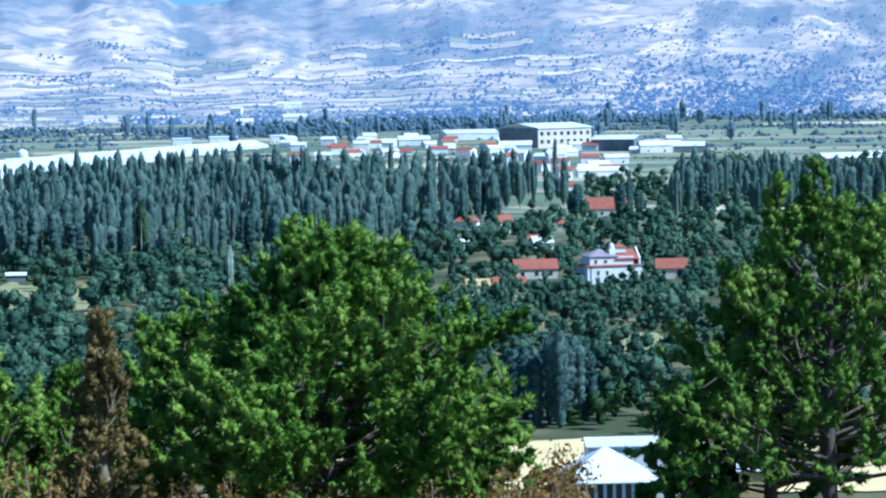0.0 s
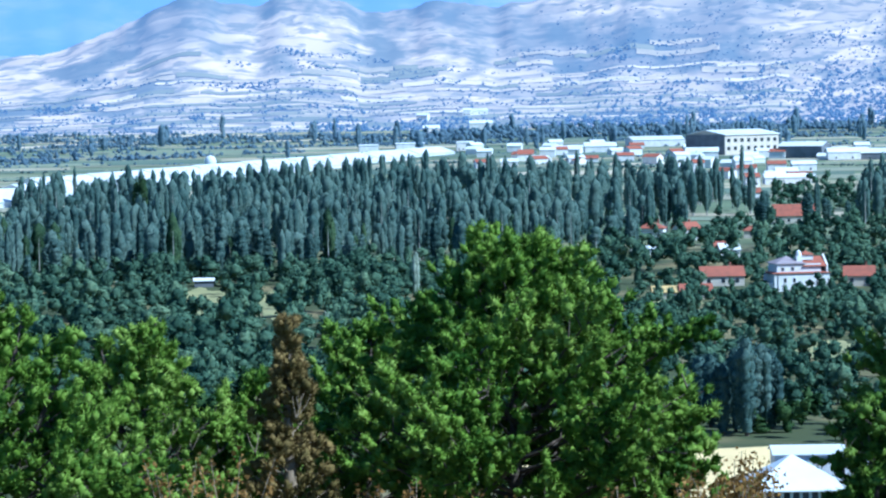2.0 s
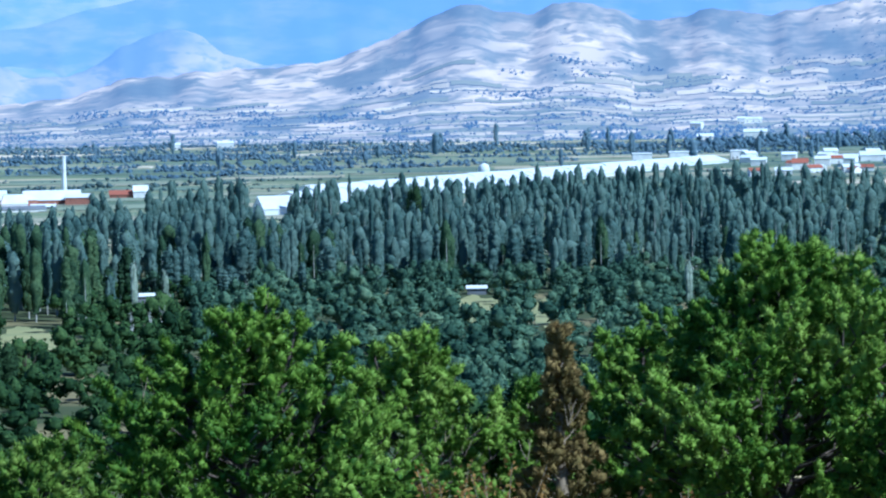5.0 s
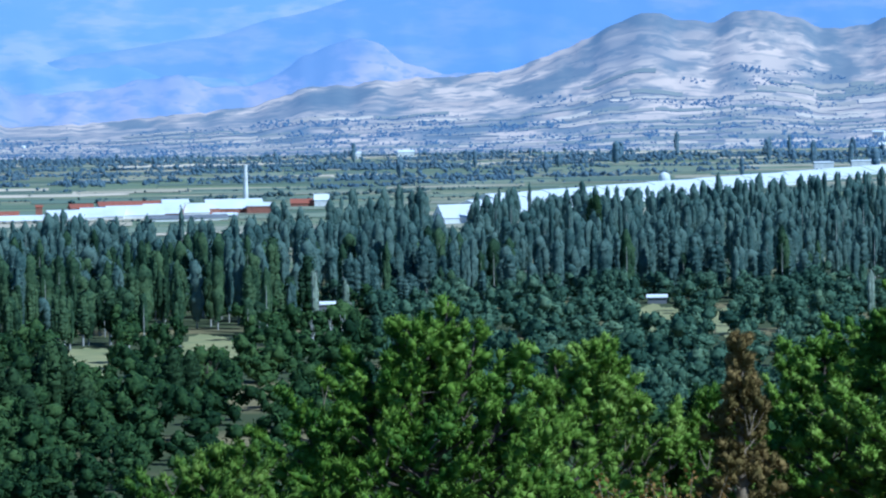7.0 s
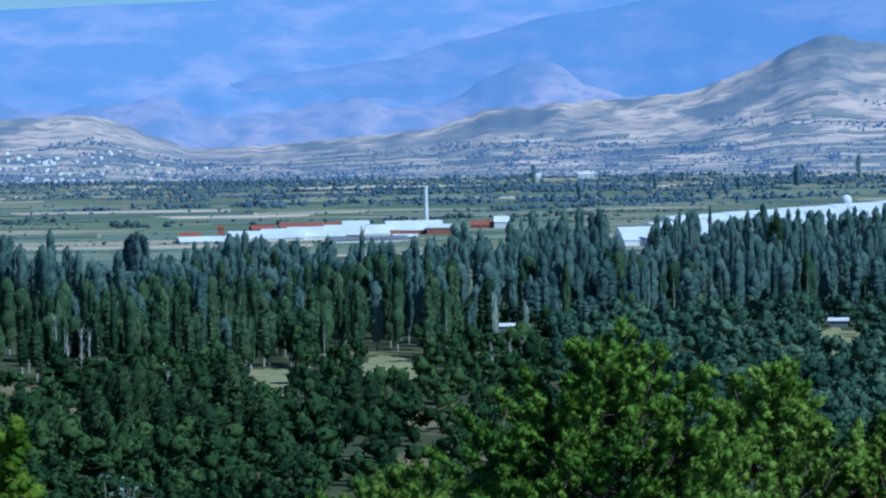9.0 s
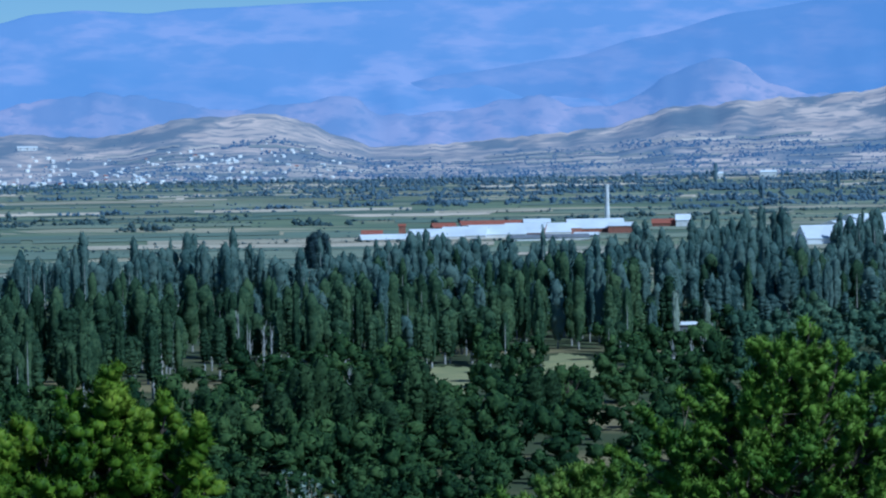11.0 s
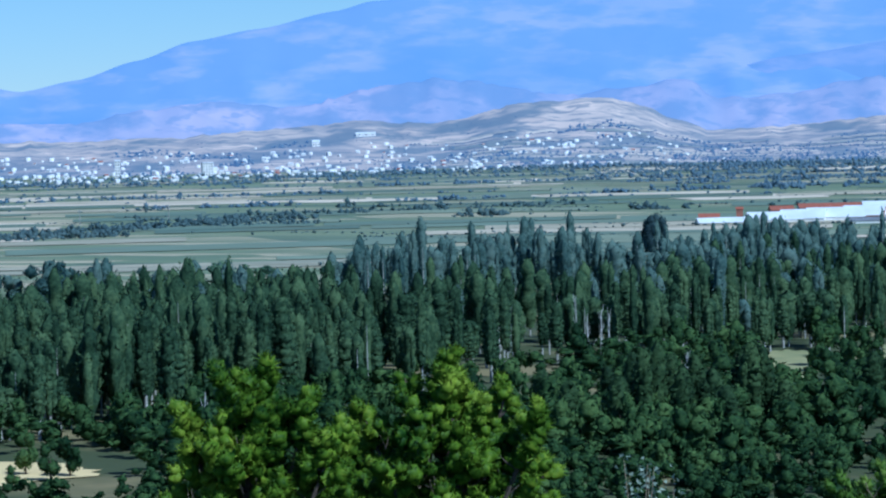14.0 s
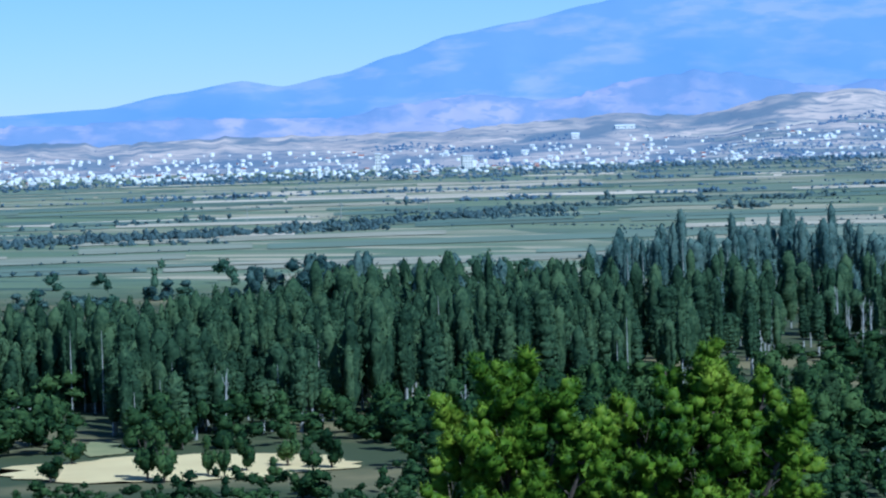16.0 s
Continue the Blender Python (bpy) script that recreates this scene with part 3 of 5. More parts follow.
for i, (p, turn, s, sz) in enumerate(front_rows):
    if i < 290:
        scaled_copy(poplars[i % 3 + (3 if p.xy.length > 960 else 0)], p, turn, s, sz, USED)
    else:
        deep_rows.append((p, turn, s, sz))
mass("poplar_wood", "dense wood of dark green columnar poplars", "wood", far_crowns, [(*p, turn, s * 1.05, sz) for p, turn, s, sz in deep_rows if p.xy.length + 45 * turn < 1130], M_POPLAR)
mass("poplar_wood", "far dense wood of columnar poplars, hazed blue-green", "wood", far_crowns, [(*p, turn, s * 1.05, sz) for p, turn, s, sz in deep_rows if p.xy.length + 45 * turn >= 1130], M_POPLAR_HAZED)
mass("poplar_stems", "pale slim stems of the poplar wood", "wood", far_stems, [(*p, turn, 1, sz) for p, turn, s, sz in deep_rows] + [(*(p * (1 - 2.3 * s / p.xy.length)).xy, p.z, turn, 0.75, 0.82 * sz) for p, turn, s, sz in deep_rows if turn < 1.6], M_PALEBARK)

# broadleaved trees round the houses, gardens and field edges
broads = [tree_kind("broadleaved_tree", "round-crowned dark green broadleaved tree in the gardens", "tree", "garden trees", round_crown(rng, n=320, size=0.32, low=0.0, k=7), round_trunk(rng), M_BROAD if i < 2 else M_BROAD_HAZED, M_BARK) for i in range(5)]
BANDS = [(-9, 0.5, 540, 1340, 620), (-4.6, 0.8, 535, 900, 330), (-9, -2.3, 1400, 1740, 180), (-9, -4.3, 1700, 1950, 150), (0.5, 8, 560, 1010, 420), (8, 22, 540, 830, 480), (0.5, 15, 940, 1020, 130), (15, 38, 640, 830, 90), (22, 30, 500, 690, 260), (30, 38, 496, 536, 55), (30, 38, 606, 640, 60), (-9, -3.6, 1340, 1700, 150), (20, 38, 1000, 1350, 60), (8, 30, 488, 545, 150), (0, 22, 830, 1400, 160), (17.0, 23, 490, 640, 260), (7.5, 12, 950, 1070, 90), (8, 15.5, 825, 955, 130), (3, 9, 490, 720, 150), (-3, 8, 1000, 1040, 60)]
crowd = []
for a0, a1, r0, r1, n in BANDS:
    for i in range(n):
        az, r = rng.uniform(a0, a1), math.sqrt(rng.uniform(r0 * r0, r1 * r1))
        if open_ground(az, r):
            continue
        low = 0.72 if az < 0.8 and r < 960 else 0.45 if az > 29 and r < 560 else 0.6 if az > 7 and r < 546 else 1.0
        crowd.append((spot(az, r), rng.uniform(0, 6.28), rng.uniform(0.9, 1.9) * max(0.55, low), rng.uniform(0.65, 1.75) * low))
rng.shuffle(crowd)
# Right of about 13 degrees the hazed leaves start nearer, to lighten the gardens.
for p, turn, s, sz in crowd[:290]:
    scaled_copy(broads[int(rng.integers(2)) if p.xy.length < (980 if -p.x > 0.23 * p.y else 560) else 2 + int(rng.integers(3))], p, turn, s, sz, USED)
low_crowns = [round_crown(rng, n=54, size=0.46, low=-0.1, k=3, sides=5, rings=4) for i in range(6)]
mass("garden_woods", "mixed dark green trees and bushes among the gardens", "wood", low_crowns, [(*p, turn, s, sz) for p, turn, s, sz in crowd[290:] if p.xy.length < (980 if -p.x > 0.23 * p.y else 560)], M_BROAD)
mass("garden_woods", "mixed trees and bushes round the village, hazed blue-green", "wood", low_crowns, [(*p, turn, s, sz) for p, turn, s, sz in crowd[290:] if p.xy.length >= (980 if -p.x > 0.23 * p.y else 560)], M_BROAD_HAZED)

# hedges and lone trees of the far plain
dot_crowns = [round_crown(rng, h=5.5, rad=4.6, n=6, size=0.9, low=-0.3, k=1, sides=4, rings=2) for i in range(4)]
dots = []
HEDGES = [(38, 1770, 30, 1860, 330), (33, 1870, 26.5, 2080, 160), (21, 2850, 11, 2950, 150), (21, 3250, 9, 3330, 200), (20, 3380, 7, 3430, 160), (15, 2550, 8, 2620, 80), (26, 2900, 19, 3000, 80), (37, 1760, 31, 1850, 150), (32, 1830, 28, 2060, 90), (30, 2100, 22, 2250, 80), (37, 3150, 22, 3500, 260), (22, 2500, 14, 2700, 110), (14, 2350, 6, 2750, 110), (22, 3050, 8, 3150, 240), (8, 2900, -9, 3100, 260), (16, 2150, 12, 2250, 40), (20, 3480, 10, 3600, 160), (6, 3300, -9, 3500, 300),
          (36, 2600, 26, 2700, 80), (30, 2350, 22, 2450, 50), (10, 3250, 0, 3350, 190), (0, 2300, -9, 2550, 80), (5, 2950, -9, 3000, 150), (4.5, 3150, -9, 3250, 260), (3, 3420, -9, 3560, 340), (37, 3350, 20, 3620, 160), (14, 3000, 9, 3060, 110), (37, 2000, 33, 2100, 30), (20, 2750, 16, 2850, 60), (0.6, 2650, -9, 2750, 60)]
for a0, r0, a1, r1, n in HEDGES:
    drift = rng.uniform(0, 100)
    for i in range(int(n * (3.0 if r0 > 2300 else 2.0))):
        t = rng.uniform()
        if noise.noise(Vector((t * 9, drift, 0))) < -0.25:
            continue
        az, r = a0 + (a1 - a0) * t + rng.normal() * 0.1, r0 + (r1 - r0) * t + rng.normal() * 12
        s = rng.uniform(0.5, 1.1)
        dots.append((*spot(az, r, -1.0), rng.uniform(0, 6), s * 1.5, s * rng.uniform(0.6, 1.3) + 0.15))
for k in range(34):
    a0, r0 = rng.uniform(-6, 36), rng.uniform(1700, 3550)
    span = rng.uniform(1.5, 5)
    for i in range(46):
        az = a0 + span * (i / 46 - 0.5) + rng.normal() * 0.03
        r = r0 + 30 * (i / 46 - 0.5) * span + rng.normal() * 5
        s = rng.uniform(0.18, 0.5)
        dots.append((*spot(az, r, -0.5), 0, s * 1.8, s))
for i in range(900):
    az, r = rng.uniform(19.5, 38), rng.uniform(3180, 3640)
    s = rng.uniform(0.4, 0.9)
    dots.append((*spot(az, r, -0.8), 0, s * 1.3, s))
for i in range(330):
    az, r = rng.uniform(-9, 38), rng.uniform(1750, 3600)
    s = rng.uniform(0.25, 0.7)
    dots.append((*spot(az, r, -0.6), 0, s * 1.3, s))
for a0, a1, r0, skew in plain_edges:
    if rng.uniform() < 0.55:
        big = rng.uniform(0.2, 0.75)
        for i in range(int((a1 - a0) * r0 / 57 / rng.uniform(5, 14))):
            t = rng.uniform()
            s = big * rng.uniform(0.6, 1.4)
            dots.append((*spot(a0 + (a1 - a0) * t, r0 + skew * t + rng.normal() * 2, -0.5), rng.uniform(0, 6), s * 1.4, s))
# copses: from, to direction; from, to distance; number; size
for a0, a1, r0, r1, n, big in ((23, 19.8, 3480, 3640, 210, 1.3), (19.8, 14.6, 3420, 3640, 190, 1.2), (18.5, 17.6, 2500, 2620, 40, 1.5), (17.6, 12.4, 2520, 2620, 90, 1.2), (14.2, 12.6, 2900, 3020, 60, 1.5), (9.6, 5.2, 3080, 3420, 300, 1.5), (5.4, 2.6, 3040, 3400, 300, 2.1), (2.8, -1.2, 3120, 3640, 500, 2.0), (-1.2, -9, 3330, 3640, 600, 1.8), (20, 8, 3250, 3640, 520, 1.4), (21, 13, 2950, 3100, 160, 1.4), (13.5, 8.5, 2560, 2700, 110, 1.5), (24, 19, 3300, 3500, 160, 1.2), (38, 25, 3130, 3300, 520, 1.1),
                               (24.1, 23.1, 2030, 2080, 26, 1.4), (20.9, 19.8, 2090, 2130, 24, 1.3), (28.6, 26.6, 1960, 2000, 60, 0.9), (26.2, 25.9, 2290, 2310, 6, 1.6), (37, 33, 1700, 1760, 60, 1.0), (12, 8.6, 2780, 2960, 90, 1.3), (34, 27, 3060, 3240, 110, 0.9)):
    drift = rng.uniform(0, 100)
    for i in range(n):
        az, r = rng.uniform(min(a0, a1), max(a0, a1)), rng.uniform(r0, r1)
        if noise.noise(Vector((az * 1.3, r * 0.006, drift))) < -0.22:
            continue
        s = big * rng.uniform(0.55, 1.15)
        dots.append((*spot(az, r, -1.0), rng.uniform(0, 6), s * 1.15, s * rng.uniform(0.7, 1.25)))
mass("valley_trees", "haze-blue hedges and lone trees scattered over the far valley fields", "trees", dot_crowns, [d for d in dots if math.hypot(d[0], d[1]) > 2350], M_FAR_HAZED)
mass("valley_trees", "hedges and lone trees, hazed blue-green, between the nearer fields", "trees", dot_crowns, [d for d in dots if math.hypot(d[0], d[1]) <= 2350], M_HEDGE_HAZED)
far_rows = []
for i in range(60):
    az = rng.choice([rng.uniform(-9, 6), rng.uniform(-9, 14)])
    r = rng.uniform(2500, 3600)
    far_rows.append((*spot(az, r, -1), rng.uniform(0, 6), rng.uniform(1.1, 2.0), rng.uniform(0.6, 1.05)))
mass("valley_poplars", "hazy blue poplars standing about the far fields", "trees", far_crowns, far_rows, M_FAR_HAZED)
scrub = []
for i in range(2200):
    az, r = rng.uniform(-9, 38), 3650 + 640 * rng.uniform() ** 1.2
    p = spot(az, r)
    if noise.noise(p * 0.006) < -0.08:
        continue
    s = rng.uniform(0.18, 0.5)
    scrub.append((p.x, p.y, hill_z(az, r) - 0.8, 0, s * 1.9, s))
for a0, r0, a1, r1, n, big in ((12.7, 3960, 11.3, 3950, 70, 1.0), (10.7, 3930, 9.5, 3940, 60, 1.1), (6, 3660, -9, 3700, 320, 1.2), (5, 3720, -9, 3760, 200, 1.1), (2.2, 3780, -9, 3850, 160, 1.1), (20, 3680, 12, 3720, 90, 0.8), (37, 3700, 21, 3760, 160, 0.8), (14.6, 3800, 8, 3830, 70, 0.8), (3.5, 3900, 1.0, 3960, 40, 1.0), (5.2, 3960, 4.6, 3980, 14, 1.2), (23, 3850, 20, 3880, 50, 0.9)):
    for i in range(n):
        t = rng.uniform()
        az, r = a0 + (a1 - a0) * t + rng.normal() * 0.05, r0 + (r1 - r0) * t + rng.normal() * 12
        s = big * rng.uniform(0.6, 1.2)
        p = spot(az, r)
        scrub.append((p.x, p.y, hill_z(az, r) - 1.5, 0, s * 1.4, s))
# the wooded foot of the hills
for a0, a1, r0, r1, n, big in ((5.6, -1.2, 3640, 3730, 560, 1.6), (1.2, -9, 3640, 3990, 4500, 1.5), (-1.5, -9, 3640, 4140, 1500, 1.4), (23, 20, 3640, 3760, 110, 1.0), (19.8, 8, 3640, 3720, 260, 1.1), (18, 10, 3720, 3860, 260, 0.9), (14.8, 12.2, 3860, 3930, 90, 1.2), (10.8, 9.2, 3900, 3960, 60, 1.2), (38, 24, 3640, 3720, 240, 0.9), (14.4, 12.4, 3900, 3990, 40, 1.0), (14.3, 12.6, 4010, 4045, 200, 1.1), (12.1, 11.4, 3985, 4020, 90, 1.1), (6.2, 2.6, 3640, 3690, 60, 1.2), (5.4, 4.9, 3890, 3930, 12, 1.6), (3.4, 2.0, 3730, 3800, 60, 1.4)):
    drift = rng.uniform(0, 100)
    for i in range(n):
        az, r = rng.uniform(min(a0, a1), max(a0, a1)), rng.uniform(r0, r1)
        if noise.noise(Vector((az * 1.1, r * 0.008, drift))) < -0.15 or n > 1000 and rng.uniform() > min(1.0, (a0 - az) / 3) * (1.15 - (r - r0) / (r1 - r0)):
            continue
        s = big * rng.uniform(0.5, 1.1)
        p = spot(az, r)
        scrub.append((p.x, p.y, hill_z(az, r) - 1.5, rng.uniform(0, 6), s * 1.2, s * rng.uniform(0.8, 1.4)))
for i in range(1500):
    az, r = rng.uniform(4, 38), 3645 + 330 * rng.uniform() ** 1.5
    if noise.noise(Vector((az * 1.6, r * 0.012, 2.0))) < -0.1:
        continue
    s = rng.uniform(0.35, 0.9)
    p = spot(az, r)
    scrub.append((p.x, p.y, hill_z(az, r) - 1.2, 0, s * 1.3, s))
for i in range(8500):
    az, r = 3.2 - 12 * rng.uniform() ** 0.8, 3700 + 650 * rng.uniform()
    if noise.noise(Vector((az * 0.8, r * 0.008, 5.0))) < -0.22 or rng.uniform() > (1 - (r - 3700) / 700) * min(1.0, (3.4 - az) / 4.5):
        continue
    s = rng.uniform(0.35, 0.9)
    p = spot(az, r)
    scrub.append((p.x, p.y, hill_z(az, r) - 0.8, 0, s * 1.6, s))
# hedgerows along the terraced fields
for k in range(50):
    a0, r0, span = rng.uniform(-3, 23), 3650 + 520 * rng.uniform() ** 1.4, rng.uniform(0.4, 2.2)
    for i in range(int(16 * span) + 3):
        az, r = a0 + span * rng.uniform(-0.5, 0.5), r0 + 14 * rng.uniform(-0.5, 0.5)
        s = rng.uniform(0.35, 1.0)
        p = spot(az, r)
        scrub.append((p.x, p.y, hill_z(az, r) - 0.8, rng.uniform(0, 6), s * 1.5, s))
for k in range(110):
    a0, r0 = rng.uniform(-6, 30), 3650 + 480 * rng.uniform() ** 1.7
    for i in range(int(rng.integers(8, 26))):
        az, r = a0 + rng.normal() * 0.16, r0 + rng.normal() * 6
        s = rng.uniform(0.6, 1.5)
        p = spot(az, r)
        scrub.append((p.x, p.y, hill_z(az, r) - 1.0, rng.uniform(0, 6), s * 1.2, s))
for a0, a1, r0, skew in hill_edges:
    for i in range(int((a1 - a0) * rng.uniform(7, 24))):
        t = rng.uniform()
        az, r = a0 + (a1 - a0) * t, r0 + skew * t + rng.normal() * 1.5
        s = rng.uniform(0.25, 0.8)
        p = spot(az, r)
        scrub.append((p.x, p.y, hill_z(az, r) - 0.6, rng.uniform(0, 6), s * 1.6, s))
bush = [round_crown(rng, n=5, size=1.0, low=-0.25, k=1, sides=4, rings=2) for i in range(3)]
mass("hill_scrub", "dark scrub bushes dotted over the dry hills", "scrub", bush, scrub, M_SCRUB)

# ---- pines on the near slope ----


def tuft(rg, n=24, full=1.0):
    """A shoot's brush of needles: a dense bristly dome with single needles standing out."""
    rows = [(0.035, -0.10), (0.078, -0.03), (0.08, 0.05), (0.03, 0.11)]
    v, f = [], []
    for i, (r, z) in enumerate(rows):
        for j in range(5):
            a = 2 * math.pi * (j + 0.5 * (i % 2)) / 5
            q = r * full * rg.uniform(0.65, 1.25)
            v.append((q * math.cos(a), q * math.sin(a), z + rg.normal() * 0.012))
            if i:
                o, k = (i - 1) * 5, (j + 1) % 5
                f += [(o + j, o + k, o + 5 + k), (o + j, o + 5 + k, o + 5 + j)]
    ax, tilt = rg.uniform(0, 2 * math.pi, n), rg.uniform(0.05, 1.35, n)
    d = np.stack([np.sin(tilt) * np.cos(ax), np.sin(tilt) * np.sin(ax), np.cos(tilt)], 1)
    side = np.cross(d, rg.normal(size=(n, 3)))
    side /= np.linalg.norm(side, axis=1)[:, None]
    tip = d * rg.uniform(0.14, 0.20, (n, 1))
    w = np.stack([d * 0.04 - side * 0.017, d * 0.04 + side * 0.017, tip], 1).reshape(-1, 3)
    return join([(np.array(v), np.array(f)), (w, np.arange(3 * n).reshape(-1, 3))])


TUFTS = [tuft(rng) for i in range(6)]
TUFTS_ROUND = [tuft(rng, 26, 1.4) for i in range(6)]


def frame_of(d):
    s = np.cross(d, (0.2, 0.9, 0.3))
    s /= np.linalg.norm(s)
    return np.stack([s, np.cross(d, s), d], 1)


def pine(seed, height, width, leaf, bottom=0.2, dense=1.0, point=0.75, tuft_size=1.0, tops=(), label="", bark=None):
    """A black pine: whorls of upswept limbs that end in brushes of needles. tops: side leaders as rows of x, y, z."""
    rg = np.random.default_rng(seed)
    ob = thing("pine_tree", label, "tree")
    limbs, needles = [], []
    bend = rg.uniform(-0.15, 0.15, 2)
    trunk = tube([(0, 0, -0.5), (bend[0], bend[1], height * 0.4), (bend[0] * 0.5, bend[1] * 1.3, height * 0.75), (0, 0, height * 0.985)], [0.15, 0.12, 0.06, 0.015], 8)

    def brush(p, d):
        m = frame_of(d / np.linalg.norm(d)) * (tuft_size * rg.uniform(0.8, 1.25))
        v, f = (TUFTS_ROUND if tuft_size > 1.1 else TUFTS)[int(rg.integers(6))]
        needles.append((v @ m.T + p, f))

    def limb(root, d, length, r0, level):
        d = d / np.linalg.norm(d)
        mid = root + d * length * 0.5 + np.array([0, 0, 0.02 * length])
        end = mid + (d + np.array([0, 0, 0.35])) / np.linalg.norm(d + np.array([0, 0, 0.35])) * length * 0.5
        limbs.append(tube([root, mid, end], [r0, r0 * 0.6, r0 * 0.22], 4))
        brush(end, (end - mid) + np.array([0, 0, 0.05]))
        n = max(2, int(length * (3.5 if level == 0 else 5.0) * dense))
        for k in range(n):
            t = rg.uniform(0.3, 1.0)
            p = root + (mid - root) * min(1, 2 * t) + (end - mid) * max(0, 2 * t - 1)
            q = d + rg.normal(size=3) * 0.75 + np.array([0, 0, 0.35])
            if level == 0 and length > 0.5:
                limb(p, q, length * rg.uniform(0.22, 0.42) + 0.08, r0 * 0.45, 1)
            else:
                brush(p + rg.normal(size=3) * 0.04, q)

    z = height * bottom
    while z < height * 0.97:
        t = max(0.0, (z / height - bottom) / (1 - bottom))
        reach = width * 0.5 * (1 - t ** (1 / point) * 0.93) * (0.72 + 0.28 * min(1, t / 0.18))
        n = int(rg.integers(5, 8))
        a0 = rg.uniform(0, 6.28)
        for k in range(n):
            a = a0 + 2 * math.pi * k / n + rg.uniform(-0.3, 0.3)
            length = max(0.22, reach * rg.uniform(0.72, 1.14))
            limb(np.array([bend[0] * 0.6, bend[1] * 0.6, z + rg.uniform(-0.1, 0.1)]), np.array([math.cos(a), math.sin(a), 0.12 + 0.75 * t]), length, 0.018 + 0.008 * length, 0)
        z += 0.30 * rg.uniform(0.85, 1.2)
    for x, y, zt in tops:
        base = np.array([x * 0.55, y * 0.55, zt - 1.8])
        tip = np.array([x, y, zt])
        limbs.append(tube([base, (base + tip) / 2, tip], [0.05, 0.035, 0.012], 5))
        for k in range(13):
            s = k / 13
            a = rg.uniform(0, 6.28)
            limb(base + (tip - base) * (0.2 + 0.8 * s), np.array([math.cos(a), math.sin(a), 0.7]), 0.46 * (1 - s) + 0.12, 0.02, 0)
    for k in range(5):
        brush(np.array([0, 0, height * 0.985]), np.array([rg.normal() * 0.3, rg.normal() * 0.3, 1]))
    for k in range(3):
        x, z = rg.uniform(-0.2, 0.2) * width, height * rg.uniform(0.5, 0.8)
        y = -0.5 * width * (1 - z / height) * 0.8 - 0.1
        up = rg.uniform(0.3, 0.6)
        foot = np.array([x, y, z])
        dead = []
        for fork in (-0.6, rg.uniform(-0.2, 0.2), 1)[int(rg.integers(2)):]:
            tip = foot + np.array([fork * up * 0.4 + rg.normal() * 0.06, rg.normal() * 0.1, up * (1.0 if fork == 0 else 0.75)])
            dead.append(tube([foot, (foot + tip) / 2 + rg.normal(size=3) * 0.02, tip], [0.010, 0.007, 0.004], 4))
        under("dead_twig", mesh_of("dead_twig", *join(dead), M_TWIG), ob, "bare pale dead twig")
    under("trunk", mesh_of("trunk", *trunk, bark or M_BARK), ob)
    under("branchwork", mesh_of("branchwork", *join(limbs), bark or M_BARK), ob)
    under("crown", mesh_of("crown", *join(needles), leaf, True), ob)
    return ob


def stand(ob, az, dist):
    p = spot(az, dist)
    ob.matrix_basis = upright(p, 0, 1, 1)
    return ob


def tall_to(el, dist):
    """Height of a tree on the slope whose tip is seen el degrees up from the eye."""
    return EYE + dist * math.tan(radians(el)) - plain_z(dist)


# direction, distance, tip's elevation, width, fullness, form
PINES = [(2.1, 58, -2.7, 8.2, 1.25, 1.05, ((-0.72, -0.2, 6.85), (0.3, 0.2, 6.6), (1.2, 0.1, 6.45), (-1.7, -0.4, 5.6), (2.0, 0, 5.4))),
         (-5.8, 57, -2.9, 5.0, 1.0, 1.6, ()),
         (-6.95, 54, -2.2, 8.0, 0.9, 1.7, ((-0.25, 0.2, 7.35), (-1.0, -0.5, 7.1), (0.95, 0, 6.7), (-1.9, 0.3, 5.6), (2.2, 0, 6.4))),
         (12.1, 52, -3.8, 8.6, 1.15, 2.0, ((0.45, 0.2, 5.45), (1.0, 0, 5.1), (1.9, 0, 4.7), (-1.3, 0.1, 4.6), (-0.4, 0, 5.0), (-2.4, 0.1, 4.0))),
         (8.85, 60, -4.1, 6.0, 1.1, 1.4, ((0.2, 0, 5.3), (-0.9, 0, 5.0))),
         (4.75, 63, -4.2, 7.0, 1.1, 1.5, ((0.7, 0, 5.5), (-0.8, 0, 5.4))),
         (27.9, 56, -4.4, 5.4, 0.95, 1.7, ((-0.6, 0, 4.95), (0.3, 0.1, 5.05), (1.2, 0, 4.5), (-1.4, 0, 4.2), (1.8, 0, 4.0))),
         (24.3, 57, -4.4, 5.0, 0.85, 1.4, ((0.1, 0, 5.2), (1.2, 0, 4.7), (-0.9, 0.1, 4.7), (1.9, 0, 4.3), (-1.8, 0, 4.2))),
         (-4.25, 53, -5.9, 2.6, 0.9, 1.2, ()),
         (15.6, 50, -6.0, 4.6, 1.0, 1.4, ()),
         (0.0, 61, -5.2, 5.4, 1.1, 1.4, ()),
         (6.9, 62, -5.0, 4.6, 1.0, 1.4, ()),
         (26.1, 60, -5.4, 3.6, 0.9, 1.4, ()),
         (9.9, 56, -4.8, 4.2, 1.0, 1.4, ())]
for k, (az, dist, el, width, dense, point, tops) in enumerate(PINES):
    stand(pine(20 + k, tall_to(el, dist), width, M_NEEDLE_SHADE if az < -3 or 14 < az < 17 else M_NEEDLE_SUN if az > 20 else M_NEEDLE, 0.28 if az < -5 else 0.2, dense, point, 1.25 if az > 20 else 0.95, tops, "bushy green black pine on the dry slope"), az, dist)
stand(pine(50, tall_to(-4.0, 55), 2.3, M_NEEDLE_DRY, 0.1, 0.62, 1.15, 0.9, ((0.12, 0, 4.7),), "withered rust-brown young pine among green pines", M_TWIG), 6.36, 55)

